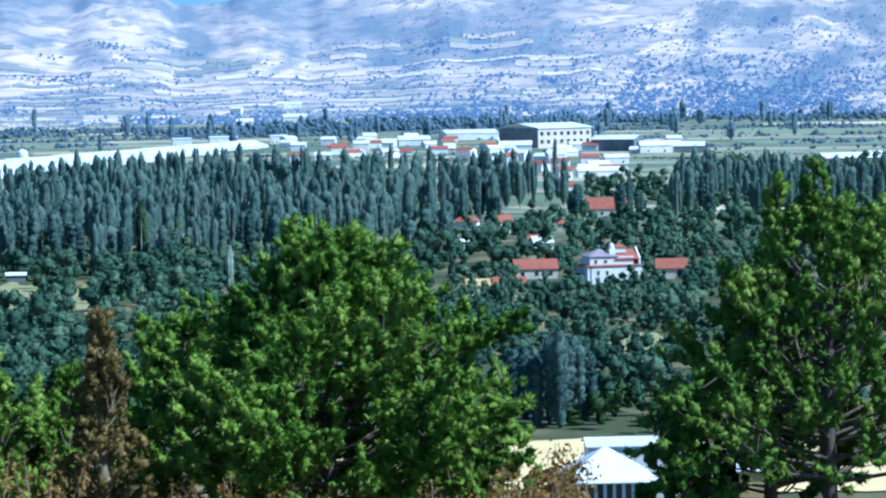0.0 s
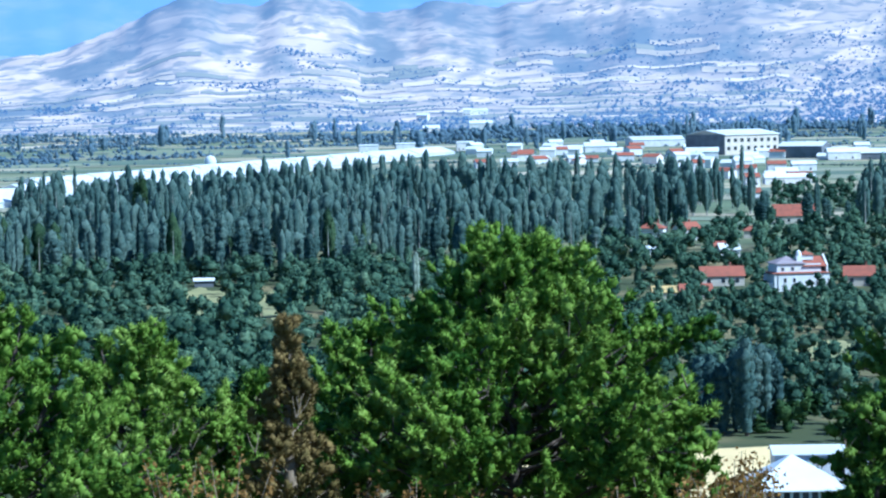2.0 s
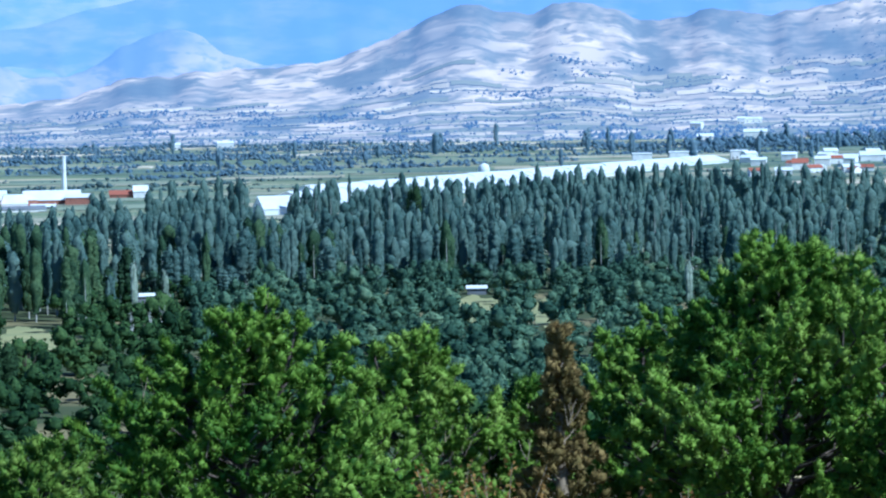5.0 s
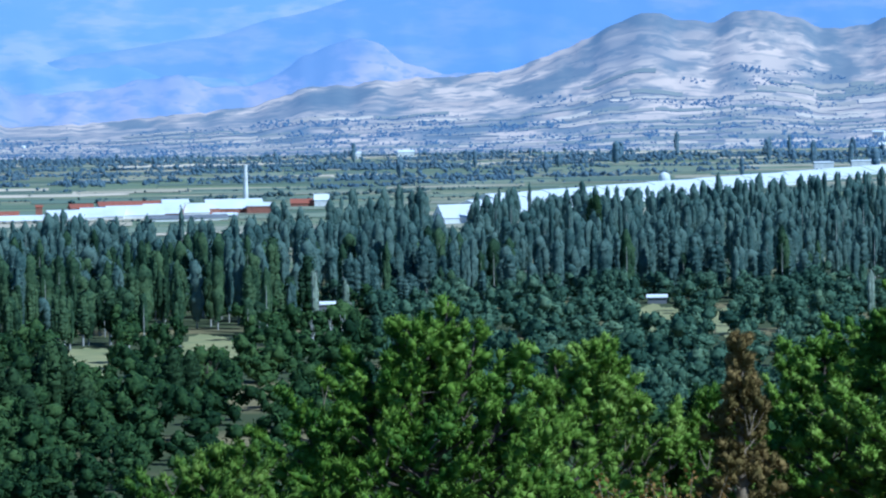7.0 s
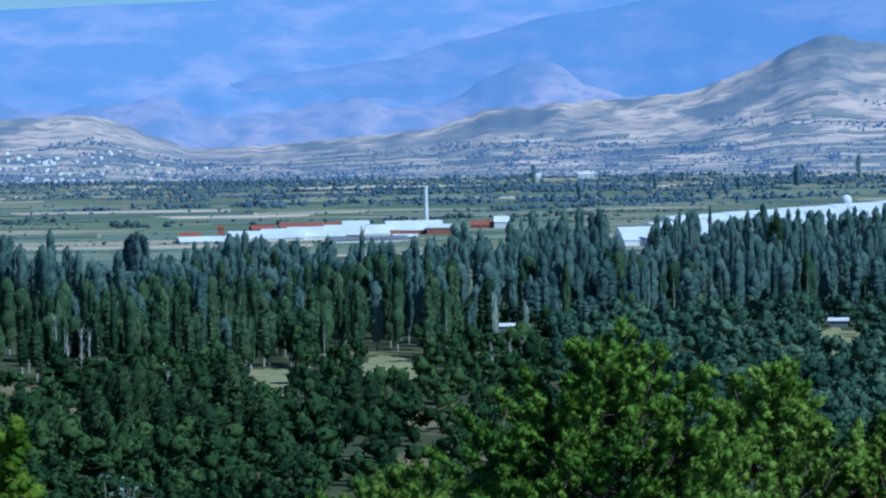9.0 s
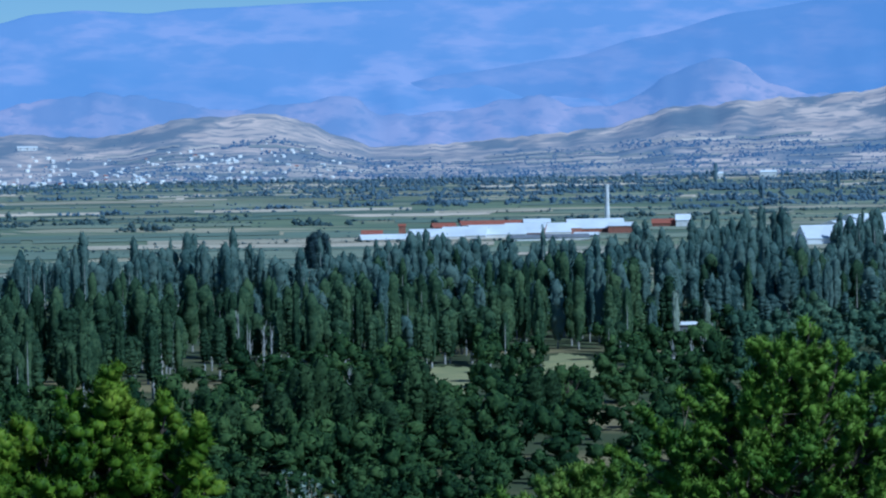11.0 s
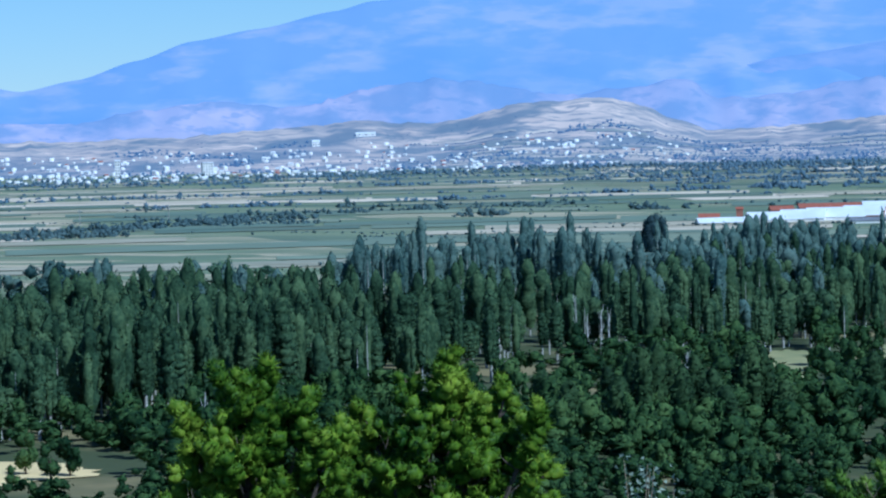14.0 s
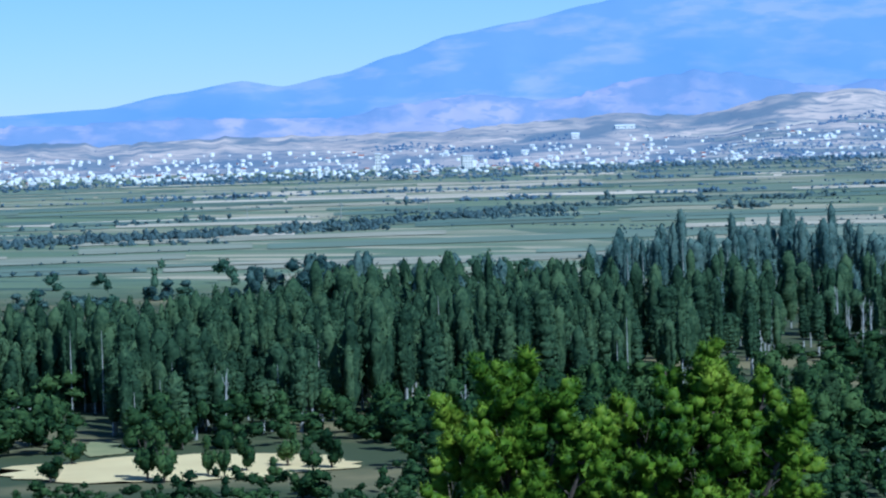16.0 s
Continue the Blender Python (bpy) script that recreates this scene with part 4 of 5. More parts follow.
# ---- trees that stand out from the woods ----


def bare_poplar(az, r, h, label="bare pale trunk of a dead poplar", leaf=False):
    rg = np.random.default_rng(int(az * 100) + 900)
    ob = thing("bare_poplar", label, "tree")
    lean = rg.uniform(-0.5, 0.5)
    bits = [tube([(0, 0, -0.4), (lean * 0.3, 0, h * 0.4), (lean, 0.2, h)], [0.38, 0.3, 0.07], 6)]
    for k in range(12):
        z = h * rg.uniform(0.3, 0.95)
        a, q = rg.uniform(0, 6.28), rg.uniform(0.5, 1.2)
        bits.append(tube([(lean * z / h, 0, z), (lean * z / h + math.cos(a) * q * 0.5, math.sin(a) * q * 0.5, z + q), (lean * z / h + math.cos(a) * q * 0.7, math.sin(a) * q * 0.7, z + q * 2.2)], [0.12, 0.08, 0.03], 4))
    under("trunk", mesh_of("trunk", *join(bits), M_PALEBARK), ob)
    if leaf:
        under("crown", mesh_of("crown", *poplar_crown(rg, h, 1.3, 160, 0.34, 0.12), M_LEAF_PALE), ob)
    ob.matrix_basis = upright(spot(az, r))


for az, r, h in ((21.5, 800, 14), (21.75, 800, 12.5), (21.35, 805, 13), (21.95, 812, 17), (19.92, 700, 9), (23.6, 800, 11), (23.35, 805, 10), (27.8, 640, 9.5), (28.75, 636, 9), (33.1, 630, 13), (26.5, 690, 8), (5.55, 760, 7), (14.05, 815, 8), (13.5, 815, 8.5), (13.75, 815, 8), (30.3, 900, 11), (30.1, 905, 12), (12.2, 760, 8)):
    bare_poplar(az, r, h)
for az, r, h in ((3.92, 872, 16.5), (14.0, 900, 17), (13.45, 905, 14), (23.1, 830, 14)):
    bare_poplar(az, r, h, "pale grey-green poplar with thin foliage", True)
dark_poplars = [tree_kind("poplar", "broad dark green poplar towering over the gardens", "tree", "dark poplars", poplar_crown(rng, rad=2.0, n=420, size=0.34, bare=0.03, sides=8, rings=16, plumes=4), poplar_trunk(rng), M_POPLAR_DARK, M_BARK) for i in range(2)]
# dark poplars that tower over the gardens: direction, distance, height, width
for az, r, h, w in ((18.8, 600, 0.8, 1.5), (18.6, 605, 0.76, 1.4), (18.95, 608, 0.72, 1.3), (20.75, 590, 0.78, 1.3), (20.5, 596, 0.82, 1.3), (20.95, 600, 0.74, 1.3), (20.25, 604, 0.7, 1.2), 
                     (8.85, 1330, 1.12, 1.6), (8.95, 1332, 1.05, 1.5), (16.6, 640, 0.6, 1.4), (16.3, 650, 0.55, 1.4), (22.6, 620, 0.55, 1.3), (21.4, 640, 0.5, 1.3), (19.5, 592, 0.62, 1.5), (19.8, 600, 0.7, 1.4), (21.2, 585, 0.6, 1.5), (20.05, 585, 0.66, 1.4), (22.1, 590, 0.55, 1.5), (18.2, 600, 0.5, 1.4), (19.25, 575, 0.55, 1.4)):
    scaled_copy(dark_poplars[int(rng.integers(2))], spot(az, r), rng.uniform(0, 6), w, h, USED)
blue_poplars = [tree_kind("poplar", "broad dark blue-green poplar beyond the wood", "tree", "dark poplars", poplar_crown(rng, rad=2.0, n=420, size=0.34, bare=0.03, sides=8, rings=16, plumes=4), poplar_trunk(rng), M_POPLAR_BLUE, M_BARK)]
for az, r, h, w in ((20.36, 1480, 0.72, 1.6), (20.46, 1485, 0.78, 1.7), (20.56, 1480, 0.74, 1.6), (20.64, 1483, 0.66, 1.5)):
    scaled_copy(blue_poplars[0], spot(az, r), rng.uniform(0, 6), w, h, USED)
# Near poplars that take the hazed leaf copy, to lighten them.
garden_poplars = [tree_kind("poplar", "slim blue-green poplar behind a white-roofed pavilion", "tree", "poplars by the pavilion", poplar_crown(rng, rad=2.0, n=420, size=0.34, bare=0.03, sides=8, rings=16, plumes=4), poplar_trunk(rng), M_POPLAR_HAZED, M_BARK)]
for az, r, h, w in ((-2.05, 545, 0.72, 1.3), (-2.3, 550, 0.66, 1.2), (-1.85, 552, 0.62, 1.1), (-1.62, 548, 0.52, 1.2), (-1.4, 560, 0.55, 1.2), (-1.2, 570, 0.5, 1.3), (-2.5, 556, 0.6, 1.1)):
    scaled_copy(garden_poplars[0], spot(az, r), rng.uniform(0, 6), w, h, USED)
far_rounds = [tree_kind("broadleaved_tree", "big rounded tree, hazed blue-green, at the wood's far side", "tree", "round trees by the fields", round_crown(rng, n=420, size=0.3, low=-0.1, k=8), round_trunk(rng), M_POPLAR_HAZED, M_BARK) for i in range(2)]
# big rounded trees at the field side of the wood
for az, r, s, h in ((31.4, 1210, 2.1, 2.55), (31.05, 1220, 1.7, 2.0), (31.75, 1205, 1.9, 2.2), (32.15, 1210, 1.7, 1.7), (32.5, 1205, 1.5, 1.9), (30.7, 1220, 1.6, 1.9), (30.35, 1225, 1.3, 1.6), (34.1, 1190, 1.6, 1.25), (33.75, 1195, 1.4, 1.15), (34.4, 1185, 1.2, 0.95), (32.9, 1170, 1.2, 0.8), (33.2, 1160, 1.0, 0.6), (35.3, 1110, 1.7, 1.0), (35.65, 1112, 1.4, 1.1),
                     (36.4, 1150, 1.6, 1.2), (36.8, 1150, 1.3, 1.0), (29.3, 1270, 1.4, 1.2), (29.8, 1265, 1.4, 1.5), (33.9, 610, 0.7, 0.9), (33.45, 560, 0.62, 1.0), (33.15, 556, 0.5, 1.05), (32.75, 566, 0.7, 0.95), (32.0, 572, 0.85, 1.05), (31.55, 560, 0.8, 0.9), (34.55, 556, 1.15, 1.5), (34.25, 552, 0.9, 1.25), (32.2, 548, 0.6, 0.6), (31.2, 566, 0.9, 1.1), (35.9, 590, 1.0, 0.9), (36.3, 560, 0.9, 0.7)):
    scaled_copy((far_rounds if r > 900 else broads)[int(rng.integers(2))], spot(az, r, -0.5 * h if r > 900 else 0.6 * h), rng.uniform(0, 6), s, h, USED)

# ---- withered saplings at the foot of the pines ----


def sapling(seed, az, dist, h, leaf, label):
    rg = np.random.default_rng(seed)
    ob = thing("sapling", label, "shrub", "saplings on the slope")
    pts = []
    for k in range(9):
        a, q, t = rg.uniform(0, 6.28), rg.uniform(0.2, 0.75), h * rg.uniform(0.6, 1.0)
        tip = np.array([math.cos(a) * q, math.sin(a) * q, t])
        mid = tip * np.array([0.45, 0.45, 0.55])
        under("stem", mesh_of("stem", *tube([(0, 0, -0.1), mid, tip], [0.022, 0.014, 0.005], 4), M_TWIG), ob)
        n = 34
        s = rg.uniform(0.35, 1.02, (n, 1))
        pts.append(mid + (tip - mid) * s + rg.normal(size=(n, 3)) * 0.09)
    under("foliage", mesh_of("foliage", *sprays(np.concatenate(pts), 0.045, rg), leaf), ob)
    ob.matrix_basis = upright(spot(az, dist), 0, 1, 1)


for k, (az, dist, el, leaf) in enumerate(((5.3, 50, -7.0, 1), (4.0, 50, -6.8, 1), (3.3, 49, -7.1, 1), (-1.8, 49, -6.6, 1), (-1.3, 50, -6.7, 1), (-2.3, 48, -6.75, 1), (-0.9, 49, -6.8, 1), (-2.05, 50, -6.55, 1), (-1.55, 48, -6.7, 1), (7.4, 49, -6.4, 1), (2.6, 51, -7.2, 1), (20.87, 50, -5.9, 0), (20.4, 50, -6.3, 0), (0.2, 49, -7.2, 1), (8.3, 50, -6.4, 1))):
    h = EYE + dist * math.tan(radians(el)) - plain_z(dist)
    sapling(70 + k, az, dist, h, M_LEAF_DRY if leaf else M_LEAF_PALE, "small sapling with withered orange-brown leaves" if leaf else "small sapling with pale yellow-green leaves")

# ---- buildings ----


def gable(w, d, z0, rise, over=0.4, thick=0.18):
    """A pitched roof over w by d, its ridge along x."""
    bm = bmesh.new()
    x, y = w / 2 + over, d / 2 + over
    drop = rise * over / (d / 2)
    ring = [(-y, z0 - drop), (0, z0 + rise), (y, z0 - drop), (y, z0 - drop - thick), (0, z0 + rise - thick), (-y, z0 - drop - thick)]
    ends = [[bm.verts.new((s * x, q, z)) for q, z in ring] for s in (-1, 1)]
    for i in range(6):
        j = (i + 1) % 6
        bm.faces.new([ends[0][i], ends[0][j], ends[1][j], ends[1][i]])
    for e in ends:
        bm.faces.new([e[0], e[1], e[4], e[5]])
        bm.faces.new([e[1], e[2], e[3], e[4]])
    bmesh.ops.recalc_face_normals(bm, faces=bm.faces)
    return bm


def hip(w, d, z0, rise, over=0.5):
    bm = bmesh.new()
    x, y = w / 2 + over, d / 2 + over
    k = max(0.05, x - y)
    lo = [bm.verts.new(p) for p in ((-x, -y, z0), (x, -y, z0), (x, y, z0), (-x, y, z0))]
    eave = [bm.verts.new((*v.co[:2], z0 + 0.18)) for v in lo]
    a, b = bm.verts.new((-k, 0, z0 + rise)), bm.verts.new((k, 0, z0 + rise))
    bm.faces.new(lo[::-1])
    for i in range(4):
        bm.faces.new([lo[i], lo[(i + 1) % 4], eave[(i + 1) % 4], eave[i]])
    for q in ((eave[0], eave[1], b, a), (eave[1], eave[2], b), (eave[2], eave[3], a, b), (eave[3], eave[0], a)):
        bm.faces.new(q)
    bmesh.ops.recalc_face_normals(bm, faces=bm.faces)
    return bm


def gable_walls(w, d, h, rise):
    bm = bmesh.new()
    pr = [(-d / 2, -0.6), (d / 2, -0.6), (d / 2, h), (0, h + rise), (-d / 2, h)]
    ends = [[bm.verts.new((s * w / 2, q, z)) for q, z in pr] for s in (-1, 1)]
    for i in range(5):
        j = (i + 1) % 5
        bm.faces.new([ends[0][i], ends[0][j], ends[1][j], ends[1][i]])
    bm.faces.new(ends[0][::-1])
    bm.faces.new(ends[1])
    bmesh.ops.recalc_face_normals(bm, faces=bm.faces)
    return bm


def window(parent, x, z, w, h, y, face="front", frame_m=None):
    """A window set into a wall, with frame, pane and sill."""
    def turn(bm):
        if face == "side":
            for v in bm.verts:
                v.co = Vector((-v.co.y, v.co.x, v.co.z))
        return bm
    fr = part("window", turn(boxes((x - w / 2 - 0.08, x + w / 2 + 0.08, y - 0.06, y + 0.1, z - 0.08, z), (x - w / 2 - 0.08, x + w / 2 + 0.08, y - 0.06, y + 0.1, z + h, z + h + 0.08),
                                   (x - w / 2 - 0.08, x - w / 2, y - 0.06, y + 0.1, z, z + h), (x + w / 2, x + w / 2 + 0.08, y - 0.06, y + 0.1, z, z + h))), frame_m or M_WHITE, parent)
    part("pane", turn(boxes((x - w / 2, x + w / 2, y - 0.03, y + 0.1, z, z + h))), M_GLASS, fr)
    return fr


def house(label, w, d, h, rise, wall=None, roof=None, roof_kind="gable", windows=0, storeys=1, chimney=True, name="house", category="house", group=""):
    ob = thing(name, label, category, group)
    part("wall", gable_walls(w, d, h, rise - 0.2) if roof_kind == "gable" else boxes((-w / 2, w / 2, -d / 2, d / 2, -0.6, h)), wall or M_WHITE, ob)
    part("roof", gable(w, d, h, rise) if roof_kind == "gable" else hip(w, d, h, rise), roof or M_RED, ob)
    for s in range(storeys):
        for i in range(windows):
            x = (i + 0.5) / windows * w - w / 2
            window(ob, x, s * (h / storeys) + 1.0, min(1.2, w / windows * 0.5), min(1.4, h / storeys - 1.4), -d / 2)
    if chimney:
        part("chimney", boxes((w * 0.2, w * 0.2 + 0.6, d * 0.1, d * 0.1 + 0.6, h, h + rise + 0.9), (w * 0.2 - 0.1, w * 0.2 + 0.7, d * 0.1 - 0.1, d * 0.1 + 0.7, h + rise + 0.9, h + rise + 1.05)), M_BRICK, ob)
    return ob


def put(ob, az, r, turn=0.0, dz=0.0):
    """Stands a thing at its place; turn 0 faces the eye, positive to the left."""
    ob.matrix_basis = Matrix.LocRotScale(spot(az, r, dz), Euler((0, 0, radians(az + turn))), (1, 1, 1))
    return ob


# the village among the gardens
villa = thing("house", "large white house with stepped red roofs and a small tower", "house")
part("wall", boxes((-8.5, 8.5, -5.5, 5.5, -0.6, 5.2)), M_WHITE, villa)
part("upper_wall", boxes((-7.2, 6.4, -3.9, 4.6, 5.2, 8.0)), M_WHITE, villa)
part("roof", hip(17.4, 11.4, 5.2, 0.9, 0.15), M_RED, villa)
_t = hip(8.6, 8.6, 8.0, 2.2, 0.35)
bmesh.ops.translate(_t, vec=(-3.0, 0.3, 0), verts=_t.verts)
part("hipped_roof", _t, M_GREYROOF, villa, "grey-mauve weathered roof")
_t = gable(7.0, 9.0, 7.4, 2.6, 0.2)
bmesh.ops.translate(_t, vec=(4.4, 0.3, 0), verts=_t.verts)
part("side_roof", _t, M_RED, villa)
_t = gable_walls(0.5, 8.0, 5.6, 3.0)
bmesh.ops.translate(_t, vec=(8.3, 0, 2.0), verts=_t.verts)
part("gable_wall", _t, M_WHITE, villa)
part("tower", boxes((-0.9, 0.9, -3.2, -1.4, 8.0, 10.2)), M_WHITE, villa)
v, f = spindle(12.0, 0.95, 10.2, lambda t: math.sqrt(max(0.01, 1 - t * t)), 10, 5)
under("tower_cap", mesh_of("tower_cap", v + np.array([0, -2.3, 0]), f, M_WHITE), villa)
part("top_storey", boxes((1.2, 4.6, -2.0, 2.0, 9.0, 10.4)), M_WHITE, villa)
_t = hip(3.4, 4.0, 10.4, 1.3, 0.3)
bmesh.ops.translate(_t, vec=(2.9, 0, 0), verts=_t.verts)
part("top_roof", _t, M_RED, villa)
for x, z, w in ((-5.2, 2.6, 0.8), (-2.4, 2.6, 0.8), (4.8, 1.4, 0.8)):
    window(villa, x, z, w, 1.3, -5.5)
for x in (-5.4, -2.4):
    window(villa, x, 6.0, 0.9, 1.0, -3.9)
part("drainpipe", boxes((-7.5, -7.3, -5.7, -5.52, -0.5, 5.2)), M_GREYWALL, villa)
part("side_wall", boxes((-11.5, -8.6, -4.5, -4.1, -0.6, 2.6)), M_WHITE, villa)
put(villa, -2.97, 940, 18)
put(house("low house with a red tiled roof", 13, 8, 3.4, 2.6, M_CREAM, M_RED, "gable", 3), -1.62, 965, 8)
put(house("low outbuilding with a red tiled roof", 9, 6, 2.6, 1.8, M_CREAM, M_RED, "gable", 2, chimney=False), -1.15, 905, 5)
put(house("low shed with an ochre sheet roof", 8, 6, 2.4, 1.5, M_CREAM, M_YELLOW, "gable", 0, chimney=False), -0.62, 905, 5)
put(house("long house with a red tiled roof among trees", 18, 10, 4.0, 4.6, M_CREAM, M_RED, "gable", 4), -2.93, 1385, 4)
put(house("small white house with a red tiled roof", 9, 8, 4.6, 2.6, M_WHITE, M_RED, "gable", 2), -1.0, 1262, 35)
put(house("white house with a red hipped roof", 10, 8, 4.2, 2.6, M_WHITE, M_RED, "hip", 3), -0.38, 1275, -10)
put(house("low white shed with a flat pale roof", 9, 5, 2.6, 0.8, M_WHITE, M_SHEET, "gable", 2, chimney=False), -0.35, 1150, 0)
put(house("small hut with a red hipped roof", 6, 6, 3.0, 2.2, M_CREAM, M_RED, "hip", 1), -2.17, 1270, 0)
put(house("house with a red roof behind a pine", 9, 8, 3.4, 2.6, M_CREAM, M_RED, "gable", 2), -4.1, 960, 0)
put(house("white shed with a flat pale roof at a field's edge", 6, 4, 2.2, 0.7, M_GREYWALL, M_SHEET, "gable", 0, chimney=False), 7.78, 1000, 0)
put(house("low shed with a pale sheet roof among poplars", 9, 4, 2.4, 0.7, M_GREYWALL, M_SHEET, "gable", 0, chimney=False), 13.72, 985, 0)
put(house("small house with a red roof hidden in trees", 4.6, 4, 2.4, 1.5, M_WHITE, M_RED, "gable", 1, chimney=False), 17.95, 690, 62)
put(house("low stone shed with a red roof", 8, 5, 2.2, 0.6, M_CREAM, M_RED, "gable", 0, chimney=False), 21.75, 650, 10)

# works and halls at the far side of the poplars
hall = thing("factory_hall", "large pale factory hall with a low white roof", "factory")
part("wall", gable_walls(60, 42, 16, 3.0), M_CREAM, hall)
# Dark sheet over the left side: the side's shade put into its colour.
part("side_wall", boxes((-30.6, -30.05, -21, 21, -0.6, 15.6)), M_GREYWALL, hall, "side wall with its shade painted dark grey")
part("roof", gable(60, 42, 16, 3.4, 1.0, 0.5), M_SHEET, hall)
for s in range(2):
    for i in range(8):
        window(hall, -26 + i * 7.4, 3.5 + s * 6.2, 3.6, 3.0, -21)
put(hall, -1.85, 2480, 46)
for az, r, w, d, h, turn in ((-0.45, 2760, 46, 40, 6, 10), (0.55, 2600, 26, 20, 5, 5), (1.15, 2550, 24, 16, 4, -10), (-3.15, 2360, 34, 22, 9, -20), (-3.9, 2330, 30, 20, 5, 10), (-4.4, 2300, 26, 18, 5, 0), (-1.3, 2350, 24, 14, 6, 0),
                              (-7.3, 1960, 36, 16, 6, 20), (-8.1, 1990, 30, 16, 6, 10), (2.7, 3560, 26, 12, 9, 0), (3.6, 3480, 18, 10, 6, 0)):
    put(house("low industrial shed with a white sheet roof", w, d, h, 3.0, M_WHITE if az > -3 else M_GREYWALL, M_SHEET, "gable", 0, chimney=False, name="industrial_shed", category="shed", group="industrial sheds"), az, r, turn)
for i in range(46):
    az = rng.uniform(-4.6, 3.0)
    r = rng.uniform(1900, 2500) if az < -0.5 else rng.uniform(2200, 2750)
    put(house("small white house with a shallow roof in the village", 12, 9, rng.uniform(3, 6), 2.0, M_WHITE, M_RED if i % 3 == 0 else M_SHEET, "gable", 0, chimney=False, group="village houses"), az, r, rng.uniform(-40, 40))

for az, r, w, h, roof in ((-2.19, 1600, 8, 5.5, M_RED), (-2.19, 1810, 8, 6, M_RED), (-2.81, 1960, 14, 4, M_SHEET), (-3.12, 2060, 16, 5, M_SHEET), (-2.86, 1850, 30, 4, M_SHEET), (-3.05, 1880, 14, 4, M_RED), (-1.22, 1990, 7, 9, M_RED), (-0.34, 1905, 9, 4, M_SHEET), (-3.84, 2290, 24, 6, M_SHEET), (-2.6, 1900, 12, 4, M_SHEET), (-1.75, 1125, 7, 3.2, M_SHEET), (-1.6, 1128, 5, 4.0, M_RED), (1.3, 2520, 14, 5, M_RED), (1.9, 2480, 12, 4, M_RED)):
    put(house("white village house glimpsed between poplars", w, 7, h, 2.0, M_WHITE, roof, "gable", 2, chimney=False, group="village houses"), az, r, 12)

# the long row of white sheds
N_SHED = 9
for row, (a0, r0, a1, r1) in enumerate(((11.4, 1740, 5.2, 2330), (11.2, 1850, 4.2, 2470), (10.9, 1960, 3.45, 2600))):
    p0, p1 = spot(a0, r0), spot(a1, r1)
    along = (p1 - p0).normalized()
    for i in range(N_SHED):
        c = p0 + (p1 - p0) * ((i + 0.5) / N_SHED)
        c.z = plain_z(c.xy.length)
        sh = house("long white sheet-roofed shed in a row", (p1 - p0).length / N_SHED - 0.4, 26, 2.4, 4.4, M_SHEET, M_SHEET, "gable", 0, chimney=False, name="long_shed", category="shed", group="row of long sheds")
        sh.matrix_basis = Matrix.LocRotScale(c, Euler((0, 0, math.atan2(along.y, along.x))), (1, 1, 1))
put(house("white end hall with a broad pale roof", 26, 30, 3.5, 6.5, M_SHEET, M_SHEET, "gable", 0, chimney=False, name="long_shed", category="shed"), 11.3, 1700, 12)
dome = thing("white_silo", "white round-topped silo among the long sheds", "silo")
v, f = spindle(9.5, 4.4, -1, lambda t: 1.0 if t < 0.55 else math.sqrt(max(0.01, 1 - ((t - 0.55) / 0.45) ** 2)), 12, 10)
under("shell", mesh_of("shell", v, f, M_SHEET), dome)
put(dome, 7.62, 2330)

for az, r, w in ((4.0, 2680, 24), (4.75, 2640, 16), (3.0, 2700, 14)):
    put(house("white flat-roofed building behind the long sheds", w, 10, 7.5, 0.8, M_WHITE, M_SHEET, "gable", 4, chimney=False, name="works_building", category="building"), az, r, 4)
for az, r, h in ((30.9, 2050, 11), (29.3, 2080, 11), (32.6, 2030, 11)):
    pole_ = thing("utility_pole", "thin pale utility pole in the fields", "pole", "field poles")
    under("mast", mesh_of("mast", *tube([(0, 0, -0.5), (0, 0, h * 0.6), (0, 0, h)], [0.3, 0.24, 0.18], 6), M_PALEBARK), pole_)
    part("crossarm", boxes((-1.3, 1.3, -0.12, 0.12, h - 1.2, h - 0.95)), M_PALEBARK, pole_)
    put(pole_, az, r)

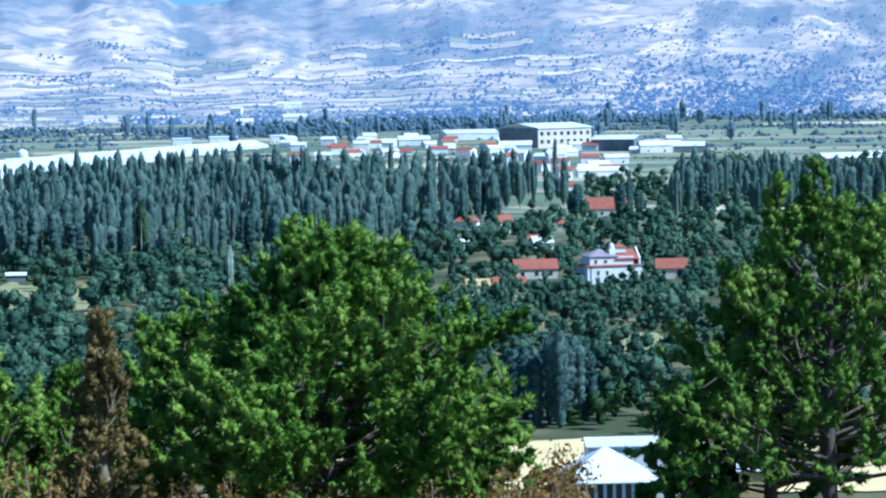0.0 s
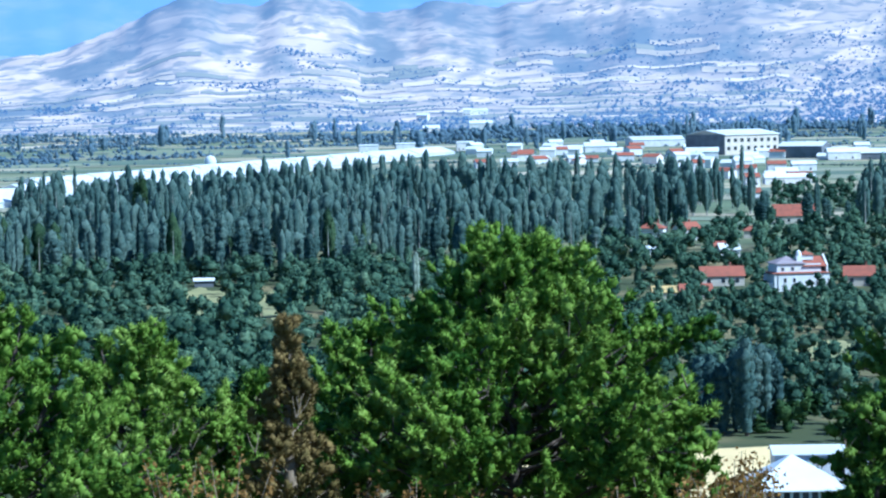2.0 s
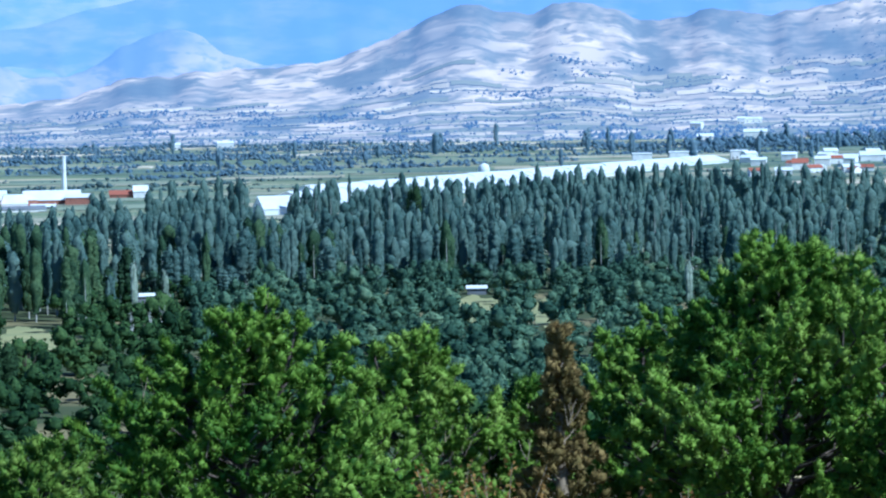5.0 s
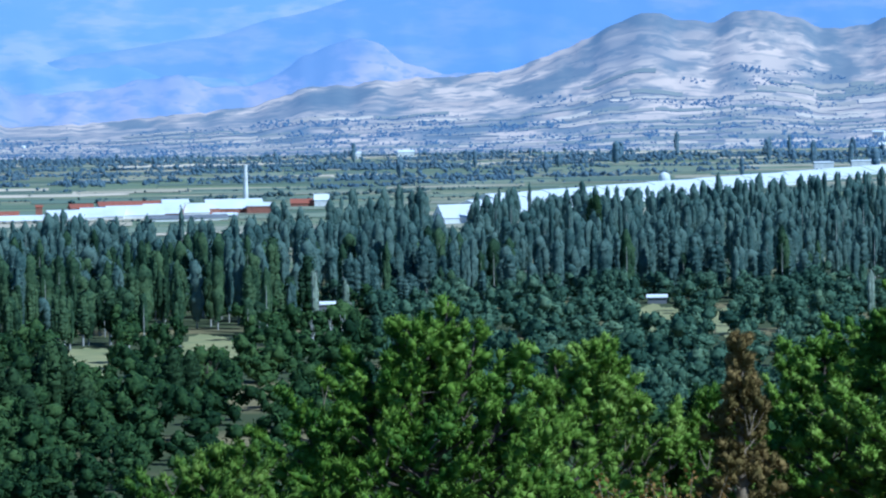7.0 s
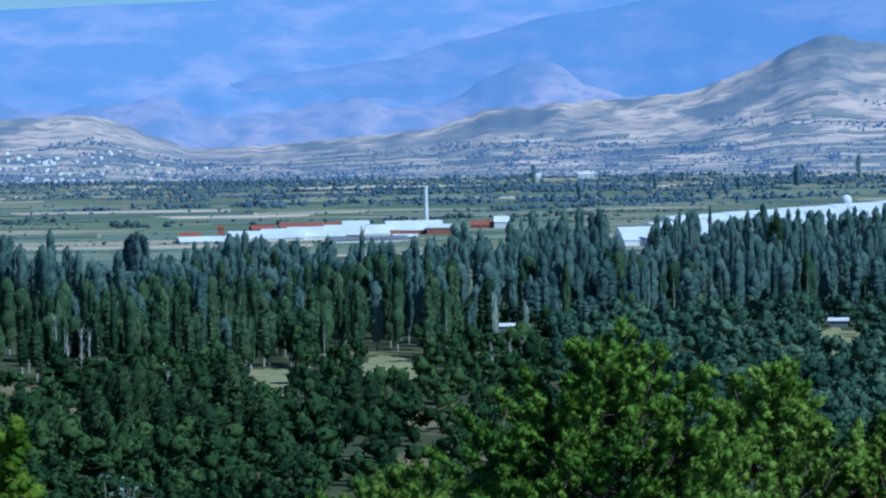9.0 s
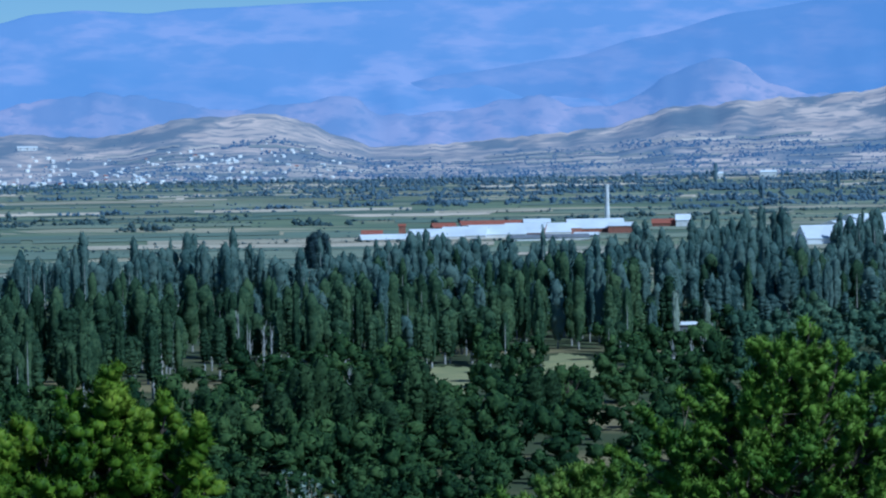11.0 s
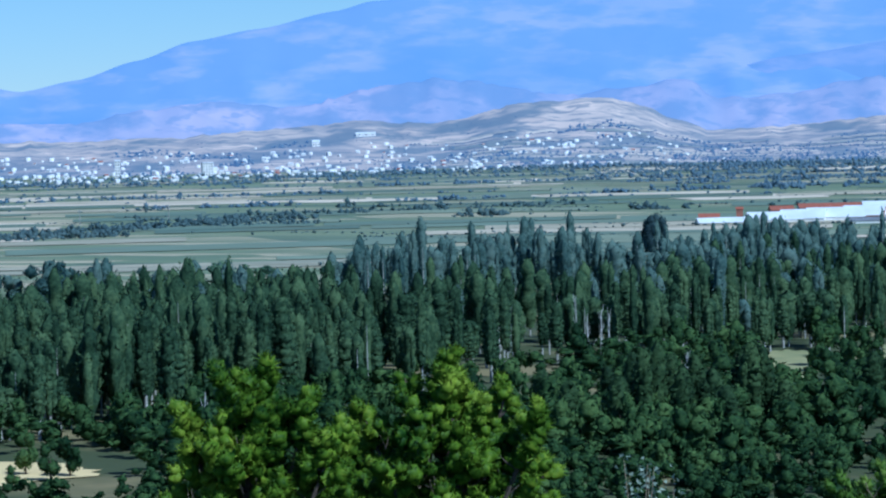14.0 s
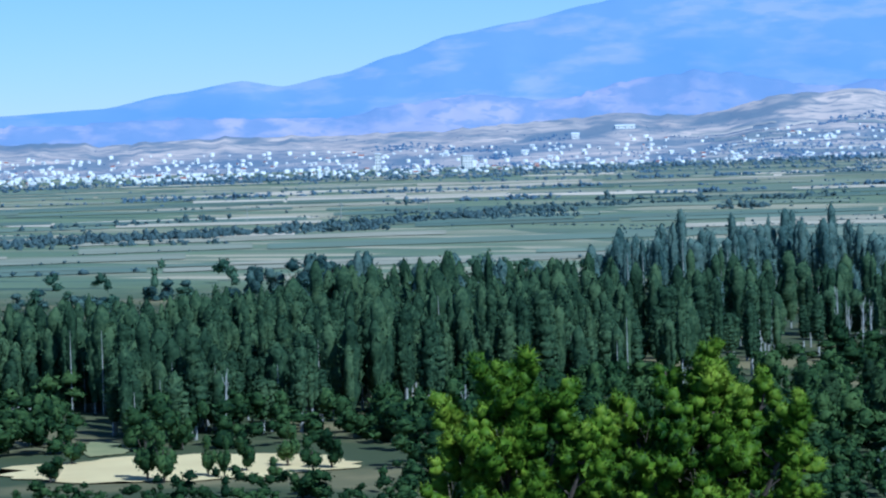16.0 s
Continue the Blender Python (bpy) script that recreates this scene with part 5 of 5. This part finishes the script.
# the brickworks with its chimney
for az, r, w, d, h, rise, wall, roof, turn in ((18.35, 1835, 30, 24, 1.8, 4.2, M_WHITE, M_SHEET, 10), (17.8, 1842, 26, 26, 2.0, 4.8, M_WHITE, M_SHEET, -6), (17.25, 1850, 32, 28, 2.2, 5.2, M_WHITE, M_SHEET, 8), (16.7, 1862, 24, 26, 2.4, 5.4, M_BRICK, M_SHEET, -8), (16.25, 1868, 20, 22, 2.4, 5.0, M_WHITE, M_SHEET, 12), (15.95, 1880, 12, 12, 4, 2.6, M_BRICK, M_SHEET, 40),
                                                (15.45, 1905, 34, 24, 3.0, 5.4, M_BRICK, M_SHEET, 6), (14.95, 1890, 16, 14, 4.6, 2.0, M_BRICK, M_SHEET, -4), (17.3, 1935, 40, 16, 4.8, 2.4, M_WHITE, M_RED, 6), (16.5, 1930, 16, 14, 6.0, 2.0, M_BRICK, M_SHEET, 2), (18.2, 1925, 14, 14, 4.0, 2.4, M_BRICK, M_RED, 8), (19.25, 1815, 30, 14, 1.4, 2.6, M_CREAM, M_SHEET, 10), (19.5, 1850, 12, 10, 3.0, 2.2, M_BRICK, M_RED, 0), (14.15, 1990, 18, 12, 2.4, 2.6, M_BRICK, M_RED, 0), (13.85, 1985, 9, 9, 4.5, 3.4, M_WHITE, M_SHEET, 0),
                                                (16.3, 1795, 46, 12, 1.6, 1.8, M_WHITE, M_GREYWALL, 10), (15.6, 1830, 14, 8, 1.6, 1.4, M_GREYWALL, M_SHEET, -6), (18.95, 1870, 4, 4, 7, 1.0, M_BRICK, M_RED, 0)):
    put(house("low factory shed with a pale roof beside the works chimney", w, d, h, rise, wall, roof, "gable", 0, chimney=False, name="works_shed", category="shed", group="works sheds"), az, r, turn)
stack = thing("factory_chimney", "tall slim white factory chimney", "chimney")
v, f = tube([(0, 0, -1), (0, 0, 12), (0, 0, 24), (0, 0, 27)], [1.7, 1.5, 1.25, 1.3], 12)
under("shaft", mesh_of("shaft", v, f, M_WHITE), stack)
v, f = tube([(0, 0, 26.2), (0, 0, 26.9)], [1.6, 1.6], 12)
under("rim", mesh_of("rim", v, f, M_WHITE), stack)
put(stack, 15.22, 1990)

# the town at the foot of the mountain
kinds = [house("small white town house with a pitched roof", 11, 9, h, 2.4, M_WHITE, roof, "gable", 0, chimney=False, name="town_house", category="house", group="town houses") for h, roof in ((5, M_RED), (6.5, M_SHEET), (7, M_SHEET), (4.5, M_SHEET), (5.5, M_SHEET))]
for i in range(290):
    az = 20 + 17.5 * rng.uniform() ** 0.65
    lo, hi = 3300 + 500 * max(0, (30 - az) / 12), 4060
    r = lo + (hi - lo) * rng.uniform()
    z = max(plain_z(r), hill_z(az, r))
    s = rng.uniform(0.28, 0.6)
    k = kinds[int(rng.integers(5))]
    m = Matrix.LocRotScale((*spot(az, r).xy, z), Euler((0, 0, radians(az + rng.uniform(-50, 50)))), (s, s, s))
    if k.name in USED:
        copy_thing(k, Matrix.Identity(4)).matrix_basis = m
    else:
        USED.add(k.name)
        k.matrix_basis = m
far_town = []
for i in range(400):
    az = 19 + 19 * rng.uniform() ** 0.62
    lo = 3280 + 480 * max(0, (30 - az) / 12)
    r = lo + (4120 - lo) * rng.uniform() ** 0.9
    z = max(plain_z(r), hill_z(az, r))
    a, s = radians(az + rng.uniform(-50, 50)), rng.uniform(0.2, 0.5)
    w, d, h = 6 * s, 4.5 * s, rng.uniform(4, 8) * s
    q = np.array([(-w, -d, -1), (w, -d, -1), (w, d, -1), (-w, d, -1), (-w, -d, h), (w, -d, h), (w, d, h), (-w, d, h), (-w, 0, h + 2 * s), (w, 0, h + 2 * s)])
    m = np.array([[math.cos(a), math.sin(a), 0], [-math.sin(a), math.cos(a), 0], [0, 0, 1]])
    fs = np.array([(0, 1, 5), (0, 5, 4), (1, 2, 6), (1, 6, 5), (2, 3, 7), (2, 7, 6), (3, 0, 4), (3, 4, 7), (4, 5, 9), (4, 9, 8), (6, 7, 8), (6, 8, 9), (5, 6, 9), (7, 4, 8)])
    far_town.append((q @ m + np.array([*spot(az, r).xy, z]), fs))
tagged(new("far_town", mesh_of("far_town", *join(far_town), M_WHITE)), "crowd of small white houses of the far town", "town", kind="stuff")
put(house("white block of flats", 12, 10, 15, 0.8, M_WHITE, M_SHEET, "gable", 4, 5, False, "apartment_block", "building"), 28.58, 3600, 10)
put(house("slim white tower building", 6, 6, 20, 0.8, M_WHITE, M_SHEET, "gable", 2, 6, False, "tower_building", "building"), 30.2, 3600, 0)

for az, r, w, d, h, turn, text in ((25.7, 4180, 26, 12, 3.2, 5, "broad white building high on the hillside"), (2.75, 3800, 22, 12, 5, 10, "white buildings at the foot of the hills"), (2.95, 3790, 9, 9, 7, 0, "white tower house at the foot of the hills"), (3.75, 3760, 14, 9, 7, -20, "white house at the foot of the hills"), (26.6, 4100, 10, 9, 6, 0, "white house high on the hillside"), (12.3, 3500, 18, 8, 6, 0, "white farm building in the far fields"), (13.2, 3450, 10, 8, 6, 0, "white farm house in the far fields")):
    put(house(text, w, d, h, 2.0, M_WHITE, M_SHEET, "gable", 3, chimney=False), az, r, turn, max(0.0, hill_z(az, r) - plain_z(r)) if r > 3640 else 0.0)

# ---- the white roof and the dry field below the slope ----
pavilion = thing("pavilion", "white hip-roofed pavilion with a row of white posts", "building")
part("wall", boxes((-5.5, 5.5, 0.5, 5.5, -0.6, 2.9)), M_GREYWALL, pavilion)
part("roof", hip(13.2, 13.2, 2.75, 4.6, 0.4), M_SHEET, pavilion)
part("beam", boxes((-6.4, 6.4, -6.0, -5.7, 2.55, 2.86)), M_WHITE, pavilion)
for i in range(10):
    x = -6.0 + i * 12 / 9
    part("post", boxes((x - 0.22, x + 0.22, -6.05, -5.65, -0.6, 2.54)), M_WHITE, pavilion)
put(pavilion, -2.85, 452, 6, 0.3)
put(house("long white building with a pale flat roof", 16, 8, 4.5, 0.9, M_WHITE, M_SHEET, "gable", 4, chimney=False), -3.45, 484, 6)
put(house("white wall and shed behind a pine", 9, 6, 2.3, 0.6, M_WHITE, M_SHEET, "gable", 2, chimney=False), -4.35, 455, 0)
put(house("pale yellow shed behind a pine", 5, 5, 4.0, 0.8, M_YELLOW, M_SHEET, "gable", 0, chimney=False), -5.6, 455, 0)


def patch(name, label, az, r, rx, ry, material, dz=0.06):
    bm = bmesh.new()
    ring = []
    for i in range(48):
        a = 2 * math.pi * i / 48
        k = 1 + 0.35 * noise.noise(Vector((math.cos(a) * 1.6, math.sin(a) * 1.6, az))) + 0.2 * noise.noise(Vector((math.cos(a) * 5, math.sin(a) * 5, az)))
        ring.append(bm.verts.new((rx * k * math.cos(a), ry * k * math.sin(a), 0.2)))
    bm.faces.new(ring)
    bmesh.ops.triangulate(bm, faces=bm.faces)
    me = bpy.data.meshes.new(name)
    bm.to_mesh(me)
    bm.free()
    me.materials.append(material)
    ob = new(name, me)
    ob.matrix_basis = Matrix.LocRotScale(spot(az, r, dz), Euler((0.0075 if r > 1300 else 0, 0, radians(az))), (1, 1, 1))
    return tagged(ob, label, "field", kind="structure")


patch("field_dry", "pale straw-coloured stubble field", 33.7, 574, 30, 24, M_STRAW)
for az, r, rx, ry in ((15.9, 830, 8, 62), (18.1, 795, 8, 46), (7.75, 930, 7, 60), (6.55, 915, 4, 60), (-3.5, 722, 9, 24), (-0.85, 884, 8, 13), (35.3, 618, 6, 14)):
    patch("field_meadow", "small meadow of dry yellow-green grass between trees", az, r, rx, ry, M_GRASS, 0.02)
patch("field_dry", "pale straw-coloured stubble field beside a white roof", -2.6, 492, 42, 30, M_STRAW)
patch("field_dry", "pale straw-coloured stubble field beside pines", -6.3, 480, 42, 26, M_STRAW)
# stubble and crops on the far plain: direction, distance, half width, half depth
for az, r, rx, ry in ((22.6, 2960, 110, 110), (21.3, 3240, 70, 120), (25.0, 2480, 110, 60), (20.4, 3420, 60, 110), (17.3, 3250, 120, 70), (27.5, 2780, 90, 60), (18.8, 2330, 60, 60), (14.9, 3300, 80, 80), (10.6, 3440, 90, 120), (8.6, 3540, 70, 60), (11.8, 3130, 80, 70), (29.5, 2500, 120, 50), (34, 2100, 100, 40), (32, 2750, 140, 60), (6.8, 3520, 60, 70), (-7.5, 3200, 90, 50), (12.8, 3560, 70, 60), (16.2, 3520, 60, 60), (18.6, 3560, 70, 60), (23.9, 3300, 60, 70), (9.6, 3180, 70, 60), (14.2, 2750, 80, 60), (26, 3150, 80, 60)):
    patch("field_stubble", "long straw-coloured stubble field on the far plain", az, r, rx, ry, M_STUBBLE, 0.0)
for az, r, rx, ry in ((-5.6, 2900, 120, 210), (-7.6, 2560, 90, 120), (-0.2, 2960, 60, 80), (7.4, 2820, 110, 120), (16.4, 2700, 90, 70)):
    patch("field_crop", "green crop field on the far plain", az, r, rx, ry, M_CROP, 0.0)
